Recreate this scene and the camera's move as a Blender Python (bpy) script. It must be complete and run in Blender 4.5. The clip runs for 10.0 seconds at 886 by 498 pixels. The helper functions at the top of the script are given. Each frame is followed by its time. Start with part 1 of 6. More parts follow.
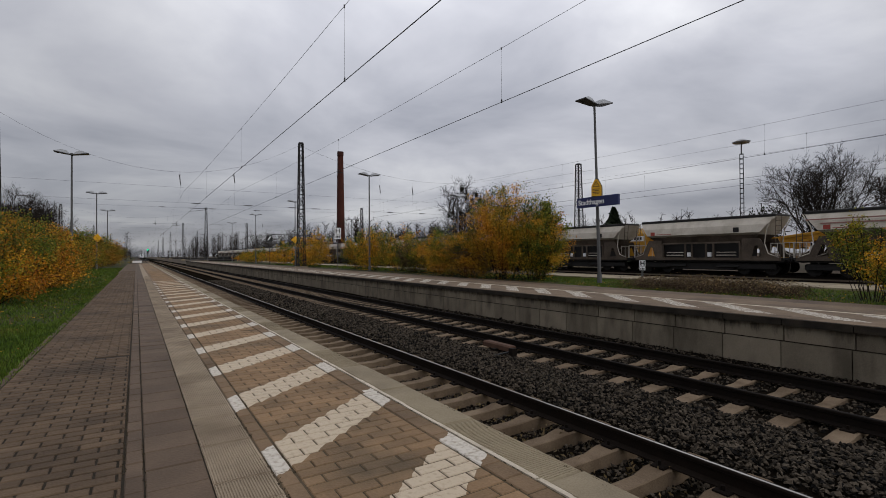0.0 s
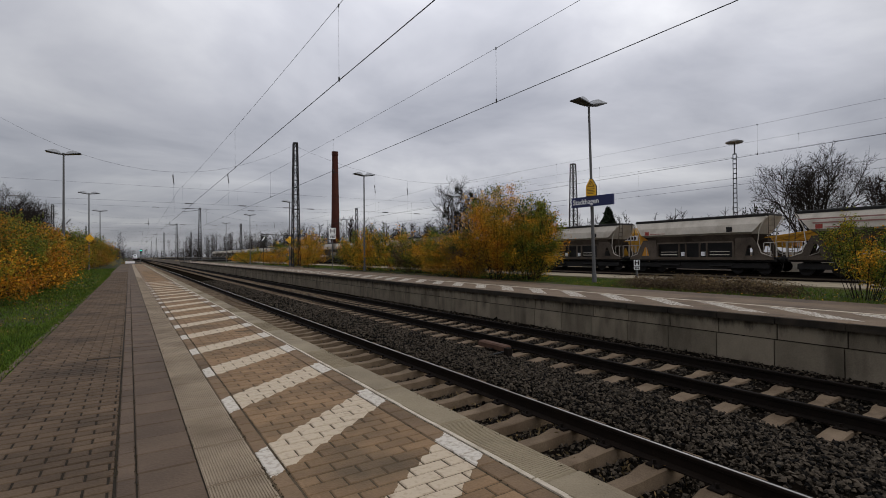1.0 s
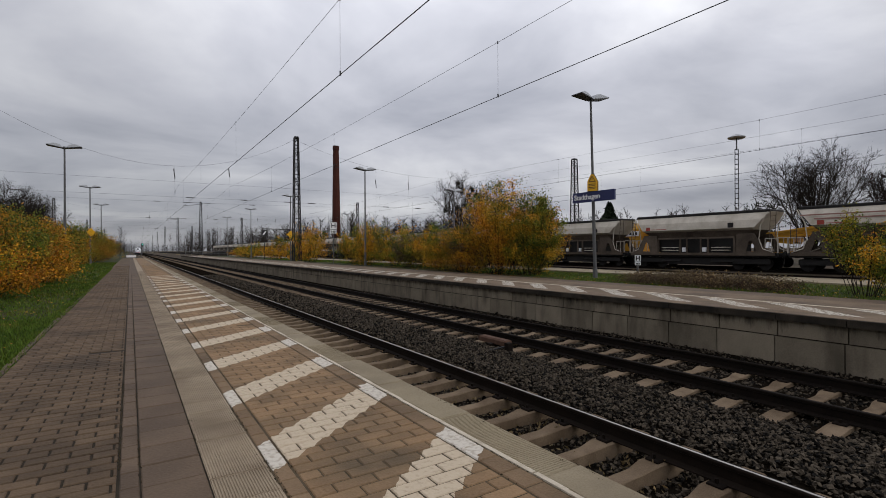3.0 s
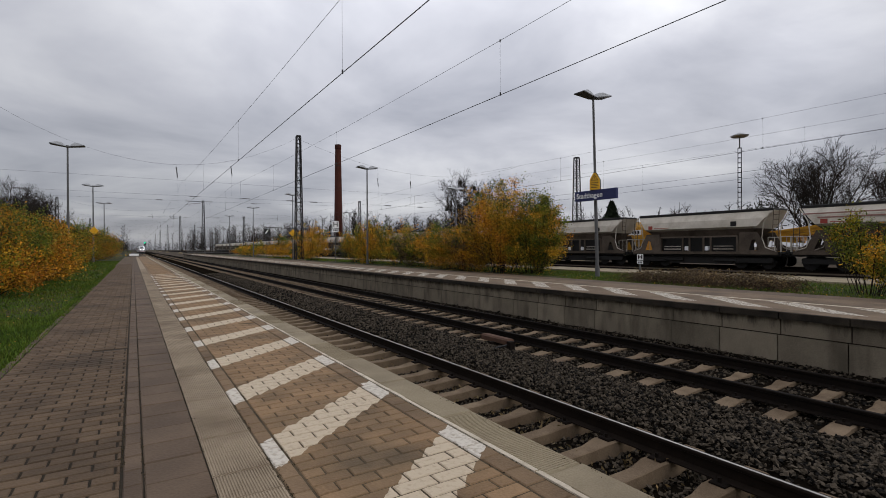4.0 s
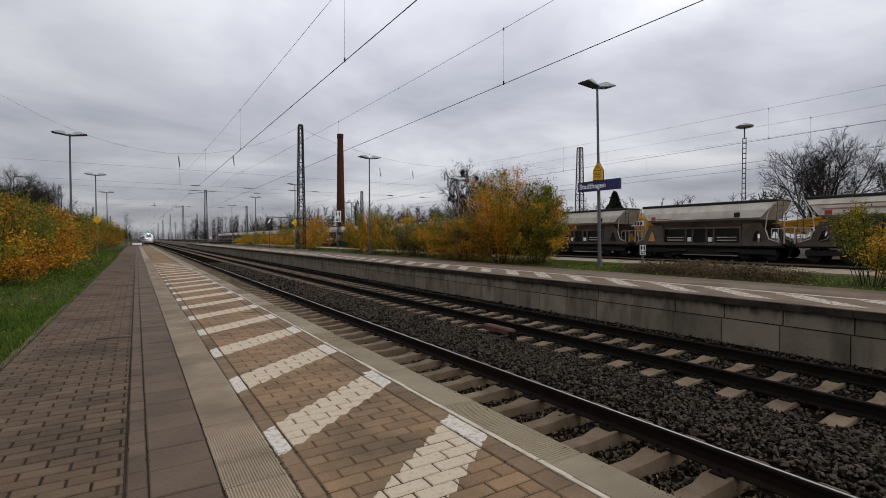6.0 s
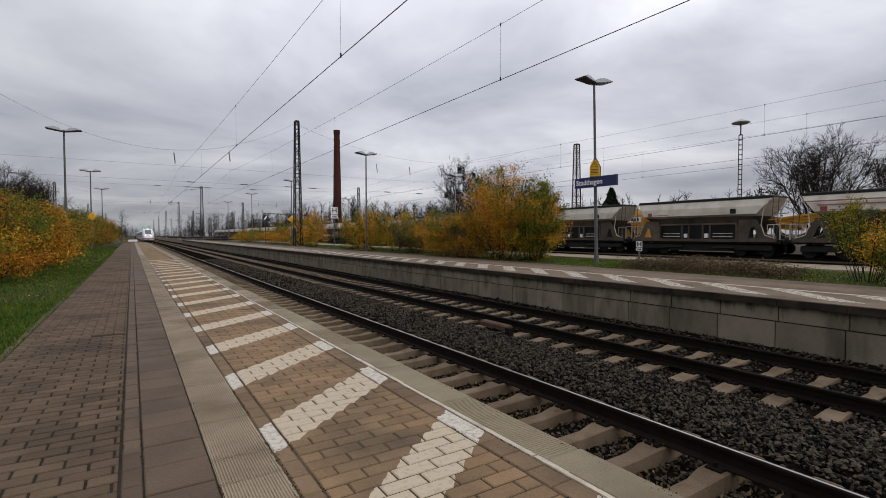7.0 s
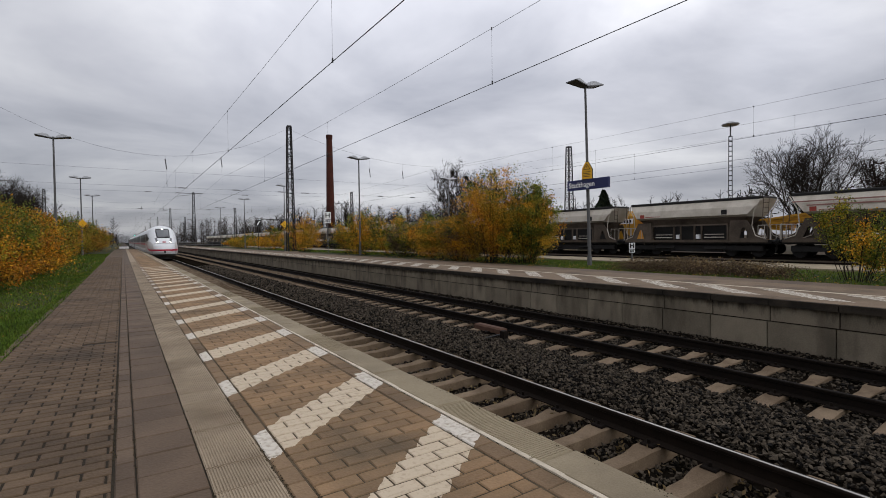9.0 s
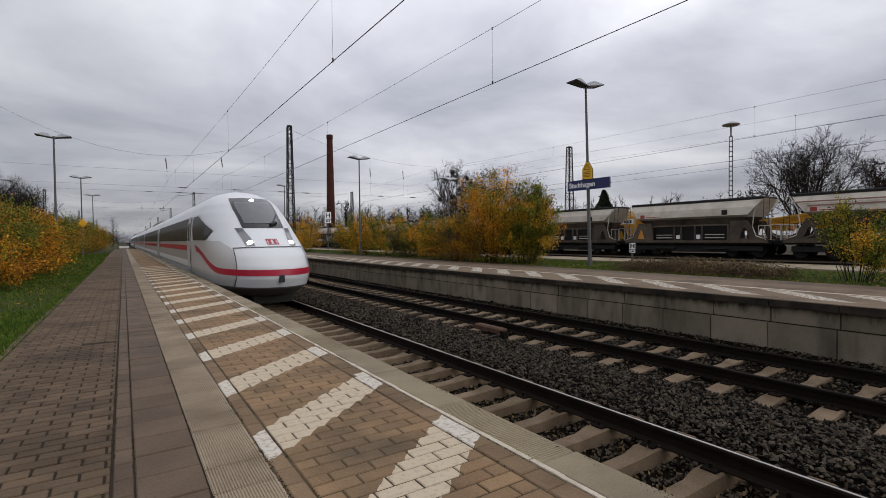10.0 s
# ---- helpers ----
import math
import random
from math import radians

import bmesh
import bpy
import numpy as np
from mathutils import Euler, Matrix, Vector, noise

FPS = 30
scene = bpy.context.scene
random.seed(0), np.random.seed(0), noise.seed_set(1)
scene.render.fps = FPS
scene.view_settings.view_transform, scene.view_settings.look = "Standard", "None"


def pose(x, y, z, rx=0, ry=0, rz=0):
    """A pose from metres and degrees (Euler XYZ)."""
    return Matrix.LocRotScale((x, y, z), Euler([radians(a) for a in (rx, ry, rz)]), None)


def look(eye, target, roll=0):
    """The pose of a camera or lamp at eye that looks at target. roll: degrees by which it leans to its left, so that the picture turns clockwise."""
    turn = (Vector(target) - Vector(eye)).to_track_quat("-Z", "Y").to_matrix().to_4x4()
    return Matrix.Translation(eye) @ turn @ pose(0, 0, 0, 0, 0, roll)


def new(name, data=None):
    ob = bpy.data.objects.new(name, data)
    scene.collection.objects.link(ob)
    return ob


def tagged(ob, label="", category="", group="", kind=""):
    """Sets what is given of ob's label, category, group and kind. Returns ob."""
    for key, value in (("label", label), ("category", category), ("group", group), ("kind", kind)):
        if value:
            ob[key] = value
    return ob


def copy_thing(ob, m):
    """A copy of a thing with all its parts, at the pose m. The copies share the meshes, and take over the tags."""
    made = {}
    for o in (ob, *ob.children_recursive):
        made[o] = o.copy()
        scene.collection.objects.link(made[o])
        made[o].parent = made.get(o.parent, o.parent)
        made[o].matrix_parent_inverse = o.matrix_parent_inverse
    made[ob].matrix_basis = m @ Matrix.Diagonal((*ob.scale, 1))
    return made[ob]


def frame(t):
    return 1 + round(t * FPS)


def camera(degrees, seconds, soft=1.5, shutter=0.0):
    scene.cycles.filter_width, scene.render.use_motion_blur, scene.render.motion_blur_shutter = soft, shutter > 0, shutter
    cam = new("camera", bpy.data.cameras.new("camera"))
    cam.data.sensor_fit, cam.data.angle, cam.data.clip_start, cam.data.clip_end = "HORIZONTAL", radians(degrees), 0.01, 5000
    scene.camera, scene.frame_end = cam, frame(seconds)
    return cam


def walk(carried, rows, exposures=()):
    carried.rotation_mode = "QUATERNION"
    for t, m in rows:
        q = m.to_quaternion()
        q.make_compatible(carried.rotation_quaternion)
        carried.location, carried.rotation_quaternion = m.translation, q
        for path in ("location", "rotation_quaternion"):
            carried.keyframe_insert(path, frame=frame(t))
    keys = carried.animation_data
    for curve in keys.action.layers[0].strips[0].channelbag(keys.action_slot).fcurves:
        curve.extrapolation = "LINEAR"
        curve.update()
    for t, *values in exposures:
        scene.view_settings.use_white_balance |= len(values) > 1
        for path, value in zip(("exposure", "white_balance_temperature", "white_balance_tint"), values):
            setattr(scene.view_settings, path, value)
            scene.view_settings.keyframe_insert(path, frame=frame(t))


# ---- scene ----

# World: x across the tracks, y along them, z = 0 on the platform's paving.

def aim(x, y, z, yaw, pitch, roll):
    a, b = radians(yaw), radians(pitch)
    way = Vector((math.sin(a) * math.cos(b), math.cos(a) * math.cos(b), math.sin(b)))
    eye = Vector((x, y, z))
    return look(eye, eye + way * 10, roll)


cam = camera(84.9, 10.0, soft=0.9, shutter=0.06)
walk(cam, [
    (0.0, aim(-0.016, -0.033, 1.160, 32.361, 0.627, -0.375)),
    (0.5, aim(-0.014, -0.032, 1.160, 32.731, 0.669, -0.530)),
    (1.0, aim(-0.010, -0.023, 1.157, 32.945, 0.624, -0.486)),
    (1.5, aim(-0.007, -0.024, 1.158, 33.063, 0.530, -0.430)),
    (2.0, aim(-0.011, -0.022, 1.158, 33.061, 0.349, -0.416)),
    (2.5, aim(-0.015, -0.024, 1.160, 32.960, 0.136, -0.357)),
    (4.0, aim(-0.017, -0.019, 1.156, 32.609, -0.139, -0.287)),
    (4.5, aim(-0.020, -0.024, 1.159, 32.448, -0.346, -0.257)),
    (5.0, aim(-0.015, -0.025, 1.156, 32.300, -0.739, -0.223)),
    (5.5, aim(-0.016, -0.019, 1.155, 32.274, -1.040, -0.149)),
    (7.0, aim(-0.004, -0.002, 1.149, 32.705, -1.710, -0.125)),
    (7.5, aim(-0.006, -0.006, 1.154, 32.878, -1.830, -0.301)),
    (8.0, aim(-0.003, -0.004, 1.148, 33.063, -1.809, -0.454)),
    (8.5, aim(-0.010, -0.012, 1.152, 33.295, -1.603, -0.568)),
    (9.0, aim(-0.007, -0.006, 1.151, 33.442, -1.290, -0.721)),
    (9.5, aim(-0.004, -0.006, 1.154, 33.495, -1.283, -0.724)),
    (10.0, aim(-0.000, -0.000, 1.151, 33.410, -1.288, -0.660)),
], exposures=[(0.0, 0.02), (2.5, 0.13), (5.0, 0.23), (7.5, 0.33), (10.0, 0.29)])

# ---------------------------------------------------------------- light
SUN_ELEV, SUN_TURN = radians(28), radians(150)


def make_world():
    w = bpy.data.worlds.new("overcast")
    scene.world = w
    w.use_nodes = True
    n, l = w.node_tree.nodes, w.node_tree.links
    n.clear()
    out = n.new("ShaderNodeOutputWorld")
    bg = n.new("ShaderNodeBackground")
    sky = n.new("ShaderNodeTexSky")
    sky.sky_type = "NISHITA"
    sky.sun_disc = False
    sky.sun_elevation, sky.sun_rotation = SUN_ELEV, SUN_TURN
    tc = n.new("ShaderNodeTexCoord")
    sep = n.new("ShaderNodeSeparateXYZ")
    l.new(tc.outputs["Generated"], sep.inputs[0])
    up = n.new("ShaderNodeMath"); up.operation = "ABSOLUTE"
    l.new(sep.outputs["Z"], up.inputs[0])
    low = n.new("ShaderNodeMath"); low.operation = "ADD"; low.inputs[1].default_value = 0.16
    l.new(up.outputs[0], low.inputs[0])
    dx = n.new("ShaderNodeMath"); dx.operation = "DIVIDE"
    dy = n.new("ShaderNodeMath"); dy.operation = "DIVIDE"
    l.new(sep.outputs["X"], dx.inputs[0]); l.new(low.outputs[0], dx.inputs[1])
    l.new(sep.outputs["Y"], dy.inputs[0]); l.new(low.outputs[0], dy.inputs[1])
    cmb = n.new("ShaderNodeCombineXYZ")
    l.new(dx.outputs[0], cmb.inputs[0]); l.new(dy.outputs[0], cmb.inputs[1])
    big = n.new("ShaderNodeTexNoise")
    big.inputs["Scale"].default_value, big.inputs["Detail"].default_value = 0.85, 6
    big.inputs["Roughness"].default_value, big.inputs["Distortion"].default_value = 0.52, 0.35
    l.new(cmb.outputs[0], big.inputs["Vector"])
    ramp = n.new("ShaderNodeValToRGB")
    e = ramp.color_ramp.elements
    e[0].position, e[0].color = 0.32, (0.425, 0.44, 0.505, 1)
    e[1].position, e[1].color = 0.72, (0.96, 0.965, 1.0, 1)
    m = ramp.color_ramp.elements.new(0.5); m.color = (0.625, 0.635, 0.70, 1)
    l.new(big.outputs["Fac"], ramp.inputs[0])
    # overcast: brighter towards the zenith
    grad = n.new("ShaderNodeMapRange")
    grad.inputs["From Min"].default_value, grad.inputs["From Max"].default_value = 0.0, 1.0
    grad.inputs["To Min"].default_value, grad.inputs["To Max"].default_value = 0.55, 1.80
    l.new(up.outputs[0], grad.inputs["Value"])
    mul = n.new("ShaderNodeVectorMath"); mul.operation = "SCALE"
    l.new(ramp.outputs[0], mul.inputs[0]); l.new(grad.outputs[0], mul.inputs["Scale"])
    # sky dimmed away from the view's middle, standing in for lens falloff
    thin = n.new("ShaderNodeVectorMath"); thin.operation = "DOT_PRODUCT"
    thin.inputs[1].default_value = (0.56, 0.71, 0.43)
    l.new(tc.outputs["Generated"], thin.inputs[0])
    lobe = n.new("ShaderNodeMapRange"); lobe.interpolation_type = "SMOOTHSTEP"
    lobe.inputs["From Min"].default_value, lobe.inputs["From Max"].default_value = 0.74, 1.0
    lobe.inputs["To Min"].default_value, lobe.inputs["To Max"].default_value = 0.80, 1.10
    l.new(thin.outputs["Value"], lobe.inputs["Value"])
    # and a bright rift low in the east
    rift = n.new("ShaderNodeVectorMath"); rift.operation = "DOT_PRODUCT"
    rift.inputs[1].default_value = (0.917, 0.316, 0.242)
    l.new(tc.outputs["Generated"], rift.inputs[0])
    gap = n.new("ShaderNodeMapRange"); gap.interpolation_type = "SMOOTHSTEP"
    gap.inputs["From Min"].default_value, gap.inputs["From Max"].default_value = 0.986, 1.0
    gap.inputs["To Min"].default_value, gap.inputs["To Max"].default_value = 1.0, 1.16
    l.new(rift.outputs["Value"], gap.inputs["Value"])
    both = n.new("ShaderNodeMath"); both.operation = "MULTIPLY"
    l.new(lobe.outputs[0], both.inputs[0]); l.new(gap.outputs[0], both.inputs[1])
    mul2 = n.new("ShaderNodeVectorMath"); mul2.operation = "SCALE"
    l.new(mul.outputs[0], mul2.inputs[0]); l.new(both.outputs[0], mul2.inputs["Scale"])
    dim = n.new("ShaderNodeVectorMath"); dim.operation = "SCALE"; dim.inputs["Scale"].default_value = 0.05
    l.new(sky.outputs[0], dim.inputs[0])
    mix = n.new("ShaderNodeMix"); mix.data_type = "RGBA"; mix.inputs["Factor"].default_value = 0.9
    l.new(dim.outputs[0], mix.inputs["A"]); l.new(mul2.outputs[0], mix.inputs["B"])
    l.new(mix.outputs["Result"], bg.inputs["Color"])
    bg.inputs["Strength"].default_value = 1.0
    l.new(bg.outputs[0], out.inputs[0])


make_world()
sun = new("sun", bpy.data.lights.new("sun", "SUN"))
sun.data.energy, sun.data.angle, sun.data.color = 0.6, radians(40), (1.0, 0.97, 0.93)
sun.matrix_world = look((26, -46, 28), (0, 0, 0))


# ---------------------------------------------------------------- materials
def rgb(c):
    return (*c, 1)


def surface(name, dark, light, rough=0.85, scale=6.0, fine=60.0, bump=0.3, metal=0.0, vary=0.25, by="object",
            stain=None, stain_scale=0.7, stain_amount=0.5, spec=0.2, k=0.80, streak=False, tint=(1.04, 0.97, 0.86)):
    """A worn surface: two noises between two colours, a spread from piece to piece, stains and fine relief."""
    dark, light = tuple(v * k * q for v, q in zip(dark, tint)), tuple(v * k * q for v, q in zip(light, tint))
    stain = tuple(v * k * q for v, q in zip(stain, tint)) if stain else None
    m = bpy.data.materials.new(name)
    m.use_nodes = True
    n, l = m.node_tree.nodes, m.node_tree.links
    b = n["Principled BSDF"]
    geo = n.new("ShaderNodeNewGeometry")
    a = n.new("ShaderNodeTexNoise"); a.inputs["Scale"].default_value = scale; a.inputs["Detail"].default_value = 4
    c = n.new("ShaderNodeTexNoise"); c.inputs["Scale"].default_value = fine; c.inputs["Detail"].default_value = 3
    l.new(geo.outputs["Position"], a.inputs["Vector"]); l.new(geo.outputs["Position"], c.inputs["Vector"])
    add = n.new("ShaderNodeMath"); add.operation = "ADD"
    l.new(a.outputs["Fac"], add.inputs[0]); l.new(c.outputs["Fac"], add.inputs[1])
    rnd = n.new("ShaderNodeMath"); rnd.operation = "MULTIPLY_ADD"
    rnd.inputs[1].default_value, rnd.inputs[2].default_value = vary * 1.6, -0.5 - vary * 0.8
    if by == "object":
        oi = n.new("ShaderNodeObjectInfo"); l.new(oi.outputs["Random"], rnd.inputs[0])
    else:
        l.new(geo.outputs["Random Per Island"], rnd.inputs[0])
    s = n.new("ShaderNodeMath"); s.operation = "ADD"; s.use_clamp = True
    l.new(add.outputs[0], s.inputs[0]); l.new(rnd.outputs[0], s.inputs[1])
    mix = n.new("ShaderNodeMix"); mix.data_type = "RGBA"
    mix.inputs["A"].default_value, mix.inputs["B"].default_value = rgb(dark), rgb(light)
    l.new(s.outputs[0], mix.inputs["Factor"])
    col = mix.outputs["Result"]
    if stain:
        st = n.new("ShaderNodeTexNoise"); st.inputs["Scale"].default_value = stain_scale; st.inputs["Detail"].default_value = 5
        if streak:
            mp = n.new("ShaderNodeMapping"); mp.inputs["Scale"].default_value = (1, 2.6, 0.6)
            l.new(geo.outputs["Position"], mp.inputs["Vector"]); l.new(mp.outputs[0], st.inputs["Vector"])
        else:
            l.new(geo.outputs["Position"], st.inputs["Vector"])
        r = n.new("ShaderNodeMapRange")
        r.inputs["From Min"].default_value, r.inputs["From Max"].default_value = 0.46, 0.68
        r.inputs["To Max"].default_value = stain_amount
        l.new(st.outputs["Fac"], r.inputs["Value"])
        m2 = n.new("ShaderNodeMix"); m2.data_type = "RGBA"
        l.new(r.outputs[0], m2.inputs["Factor"]); l.new(col, m2.inputs["A"]); m2.inputs["B"].default_value = rgb(stain)
        col = m2.outputs["Result"]
    l.new(col, b.inputs["Base Color"])
    b.inputs["Roughness"].default_value, b.inputs["Metallic"].default_value = rough, metal
    b.inputs["Specular IOR Level"].default_value = spec
    if bump:
        bp = n.new("ShaderNodeBump"); bp.inputs["Strength"].default_value = bump; bp.inputs["Distance"].default_value = 0.01
        l.new(c.outputs["Fac"], bp.inputs["Height"]); l.new(bp.outputs[0], b.inputs["Normal"])
    return m


def painted(name, colour, rough=0.4, metal=0.0, dirt=0.12, scale=3.0):
    return surface(name, tuple(v * (1 - dirt) for v in colour), tuple(min(1, v * (1 + dirt)) for v in colour), rough, scale, 40, 0.05, metal, 0.05, spec=0.4, k=1.0, tint=(1, 1, 1))


def add_paint(m, stripes, paint=(0.62, 0.60, 0.54), wear=0.56, row=0.0, jagged=0.04, low_paint=0.70):
    """White paint over a paving material. stripes: (x0, x1, first y at x0, slope, period, width, last y)."""
    x0, x1, y0, slope, period, width, ylast = stripes
    n, l = m.node_tree.nodes, m.node_tree.links
    b = n["Principled BSDF"]
    old = b.inputs["Base Color"].links[0].from_socket
    geo = n.new("ShaderNodeNewGeometry")
    nz = n.new("ShaderNodeTexNoise"); nz.inputs["Scale"].default_value = 14; nz.inputs["Detail"].default_value = 4
    l.new(geo.outputs["Position"], nz.inputs["Vector"])
    sep = n.new("ShaderNodeSeparateXYZ"); l.new(geo.outputs["Position"], sep.inputs[0])

    def op(kind, a, c):
        q = n.new("ShaderNodeMath"); q.operation = kind
        for i, v in enumerate((a, c)):
            if isinstance(v, (int, float)):
                q.inputs[i].default_value = v
            else:
                l.new(v, q.inputs[i])
        return q.outputs[0]
    x, y = sep.outputs["X"], sep.outputs["Y"]
    if row:
        y = op("ADD", op("MULTIPLY", op("FLOOR", op("DIVIDE", op("SUBTRACT", y, 1.3), row), 0.0), row), 1.3 + row / 2)
        y = op("ADD", op("MULTIPLY", y, 0.3), op("MULTIPLY", sep.outputs["Y"], 0.7))
    shift = op("MULTIPLY", op("SUBTRACT", x, x0), slope)
    jag = op("MULTIPLY", op("SUBTRACT", nz.outputs["Fac"], 0.5), jagged * 2)
    u = op("SUBTRACT", op("SUBTRACT", y, shift), y0 - 50 * period)
    u = op("ADD", op("MODULO", u, period), jag)
    k = op("MULTIPLY", op("LESS_THAN", u, width), op("GREATER_THAN", u, 0.0))
    k = op("MULTIPLY", k, op("MULTIPLY", op("GREATER_THAN", x, x0), op("LESS_THAN", x, x1)))
    k = op("MULTIPLY", k, op("LESS_THAN", y, ylast))
    worn = n.new("ShaderNodeTexNoise"); worn.inputs["Scale"].default_value = 30; worn.inputs["Detail"].default_value = 6
    l.new(geo.outputs["Position"], worn.inputs["Vector"])
    wr = n.new("ShaderNodeMapRange")
    wr.inputs["From Min"].default_value, wr.inputs["From Max"].default_value = wear + 0.12, wear - 0.02
    wr.inputs["To Min"].default_value, wr.inputs["To Max"].default_value = low_paint, 0.96
    l.new(worn.outputs["Fac"], wr.inputs["Value"])
    k = op("MULTIPLY", k, wr.outputs[0])
    mx = n.new("ShaderNodeMix"); mx.data_type = "RGBA"
    l.new(k, mx.inputs["Factor"]); l.new(old, mx.inputs["A"]); mx.inputs["B"].default_value = rgb(paint)
    l.new(mx.outputs["Result"], b.inputs["Base Color"])
    return m


def glow(name, colour, power):
    m = bpy.data.materials.new(name)
    m.use_nodes = True
    b = m.node_tree.nodes["Principled BSDF"]
    b.inputs["Base Color"].default_value = rgb(colour)
    b.inputs["Emission Color"].default_value = rgb(colour)
    b.inputs["Emission Strength"].default_value = power
    return m


def leafy(name, stops, rough=0.6):
    """Leaves whose colour differs from leaf to leaf and drifts over the crown."""
    m = bpy.data.materials.new(name)
    m.use_nodes = True
    n, l = m.node_tree.nodes, m.node_tree.links
    b = n["Principled BSDF"]
    geo = n.new("ShaderNodeNewGeometry")
    nz = n.new("ShaderNodeTexNoise"); nz.inputs["Scale"].default_value = 0.8; nz.inputs["Detail"].default_value = 3
    l.new(geo.outputs["Position"], nz.inputs["Vector"])
    add = n.new("ShaderNodeMath"); add.operation = "MULTIPLY_ADD"; add.inputs[1].default_value = 0.42
    l.new(geo.outputs["Random Per Island"], add.inputs[0])
    sc = n.new("ShaderNodeMapRange")
    sc.inputs["From Min"].default_value, sc.inputs["From Max"].default_value = 0.3, 0.7
    sc.inputs["To Min"].default_value, sc.inputs["To Max"].default_value = 0.0, 0.58
    l.new(nz.outputs["Fac"], sc.inputs["Value"]); l.new(sc.outputs[0], add.inputs[2])
    r = n.new("ShaderNodeValToRGB")
    e = r.color_ramp.elements
    e[0].position, e[0].color = stops[0][0], rgb(stops[0][1])
    e[1].position, e[1].color = stops[-1][0], rgb(stops[-1][1])
    for p, c in stops[1:-1]:
        e.new(p).color = rgb(c)
    l.new(add.outputs[0], r.inputs[0])
    hsh = n.new("ShaderNodeTexWhiteNoise"); hsh.noise_dimensions = "1D"
    l.new(geo.outputs["Random Per Island"], hsh.inputs["W"])
    val = n.new("ShaderNodeMapRange"); val.inputs["To Min"].default_value, val.inputs["To Max"].default_value = 0.45, 1.85
    l.new(hsh.outputs["Value"], val.inputs["Value"])
    tone = n.new("ShaderNodeVectorMath"); tone.operation = "SCALE"
    l.new(r.outputs[0], tone.inputs[0]); l.new(val.outputs[0], tone.inputs["Scale"])
    l.new(tone.outputs[0], b.inputs["Base Color"])
    b.inputs["Roughness"].default_value = rough
    b.inputs["Specular IOR Level"].default_value = 0.2
    tr = n.new("ShaderNodeBsdfTranslucent"); l.new(tone.outputs[0], tr.inputs["Color"])
    mx = n.new("ShaderNodeMixShader"); mx.inputs[0].default_value = 0.3
    l.new(b.outputs[0], mx.inputs[1]); l.new(tr.outputs[0], mx.inputs[2])
    l.new(mx.outputs[0], n["Material Output"].inputs["Surface"])
    return m


M = {}
M["paver"] = surface("grey_brown_paver", (0.088, 0.062, 0.041), (0.172, 0.123, 0.083), 0.8, 5, 70, 0.6, vary=0.4, stain=(0.040, 0.030, 0.022), stain_scale=1.1, stain_amount=0.7)
M["slab"] = surface("dark_slab", (0.098, 0.070, 0.051), (0.172, 0.127, 0.094), 0.75, 3, 60, 0.4, vary=0.3, stain=(0.05, 0.038, 0.03), stain_scale=1.3)
M["tactile"] = surface("tactile_concrete", (0.265, 0.222, 0.170), (0.43, 0.368, 0.293), 0.85, 4, 80, 0.4, vary=0.2, stain=(0.16, 0.125, 0.095), stain_scale=1.6, stain_amount=0.6, k=0.90)
M["field"] = surface("tan_paver", (0.178, 0.119, 0.071), (0.325, 0.221, 0.133), 0.8, 3.5, 70, 0.7, vary=0.35, stain=(0.098, 0.078, 0.054), stain_scale=1.3, stain_amount=0.85, k=0.90)
M["field_far"] = surface("tan_paver_joined", (0.178, 0.119, 0.071), (0.325, 0.221, 0.133), 0.8, 3.5, 70, 0.7, vary=0.35, by="island", stain=(0.098, 0.078, 0.054), stain_scale=1.3, stain_amount=0.85, k=0.90)
M["border"] = surface("border_paver", (0.150, 0.104, 0.066), (0.260, 0.185, 0.120), 0.8, 3.5, 70, 0.6, vary=0.35, stain=(0.09, 0.066, 0.044), stain_scale=1.0, stain_amount=0.7, k=0.90)
STRIPES = (0.60, 1.72, 2.58, 0.80, 1.25, 0.41, 26.0)
add_paint(M["field"], STRIPES, (0.53, 0.435, 0.315), 0.54, 0.1, 0.022)
add_paint(M["field_far"], STRIPES, (0.53, 0.435, 0.315), 0.54, 0.1, 0.022)
add_paint(M["border"], STRIPES, (0.60, 0.55, 0.47), 0.50, 0.0, 0.10, 0.58)
M["paver_far"] = surface("grey_brown_paver_joined", (0.088, 0.062, 0.041), (0.172, 0.123, 0.083), 0.8, 5, 70, 0.6, vary=0.4, by="island", stain=(0.040, 0.030, 0.022), stain_scale=1.1, stain_amount=0.7)
M["joint"] = surface("joint_soil", (0.022, 0.018, 0.012), (0.060, 0.048, 0.034), 0.95, 8, 90, 0.5)
M["joint_sand"] = surface("joint_sand", (0.075, 0.058, 0.038), (0.17, 0.135, 0.092), 0.95, 5, 90, 0.5, stain=(0.03, 0.026, 0.016), stain_scale=2.5, stain_amount=0.8)
M["crumb"] = surface("dirt_crumbs", (0.020, 0.018, 0.009), (0.085, 0.066, 0.036), 0.95, 8, 90, 0.5, by="island", vary=0.8)
M["edge"] = surface("edge_concrete", (0.215, 0.186, 0.134), (0.35, 0.312, 0.235), 0.85, 3, 90, 0.6, vary=0.25, stain=(0.14, 0.115, 0.088), stain_scale=1.2, stain_amount=0.6, k=0.90)
M["white_line"] = surface("worn_white_line", (0.42, 0.385, 0.33), (0.66, 0.62, 0.55), 0.8, 6, 50, 0.2, stain=(0.24, 0.20, 0.15), stain_scale=5, k=0.9)
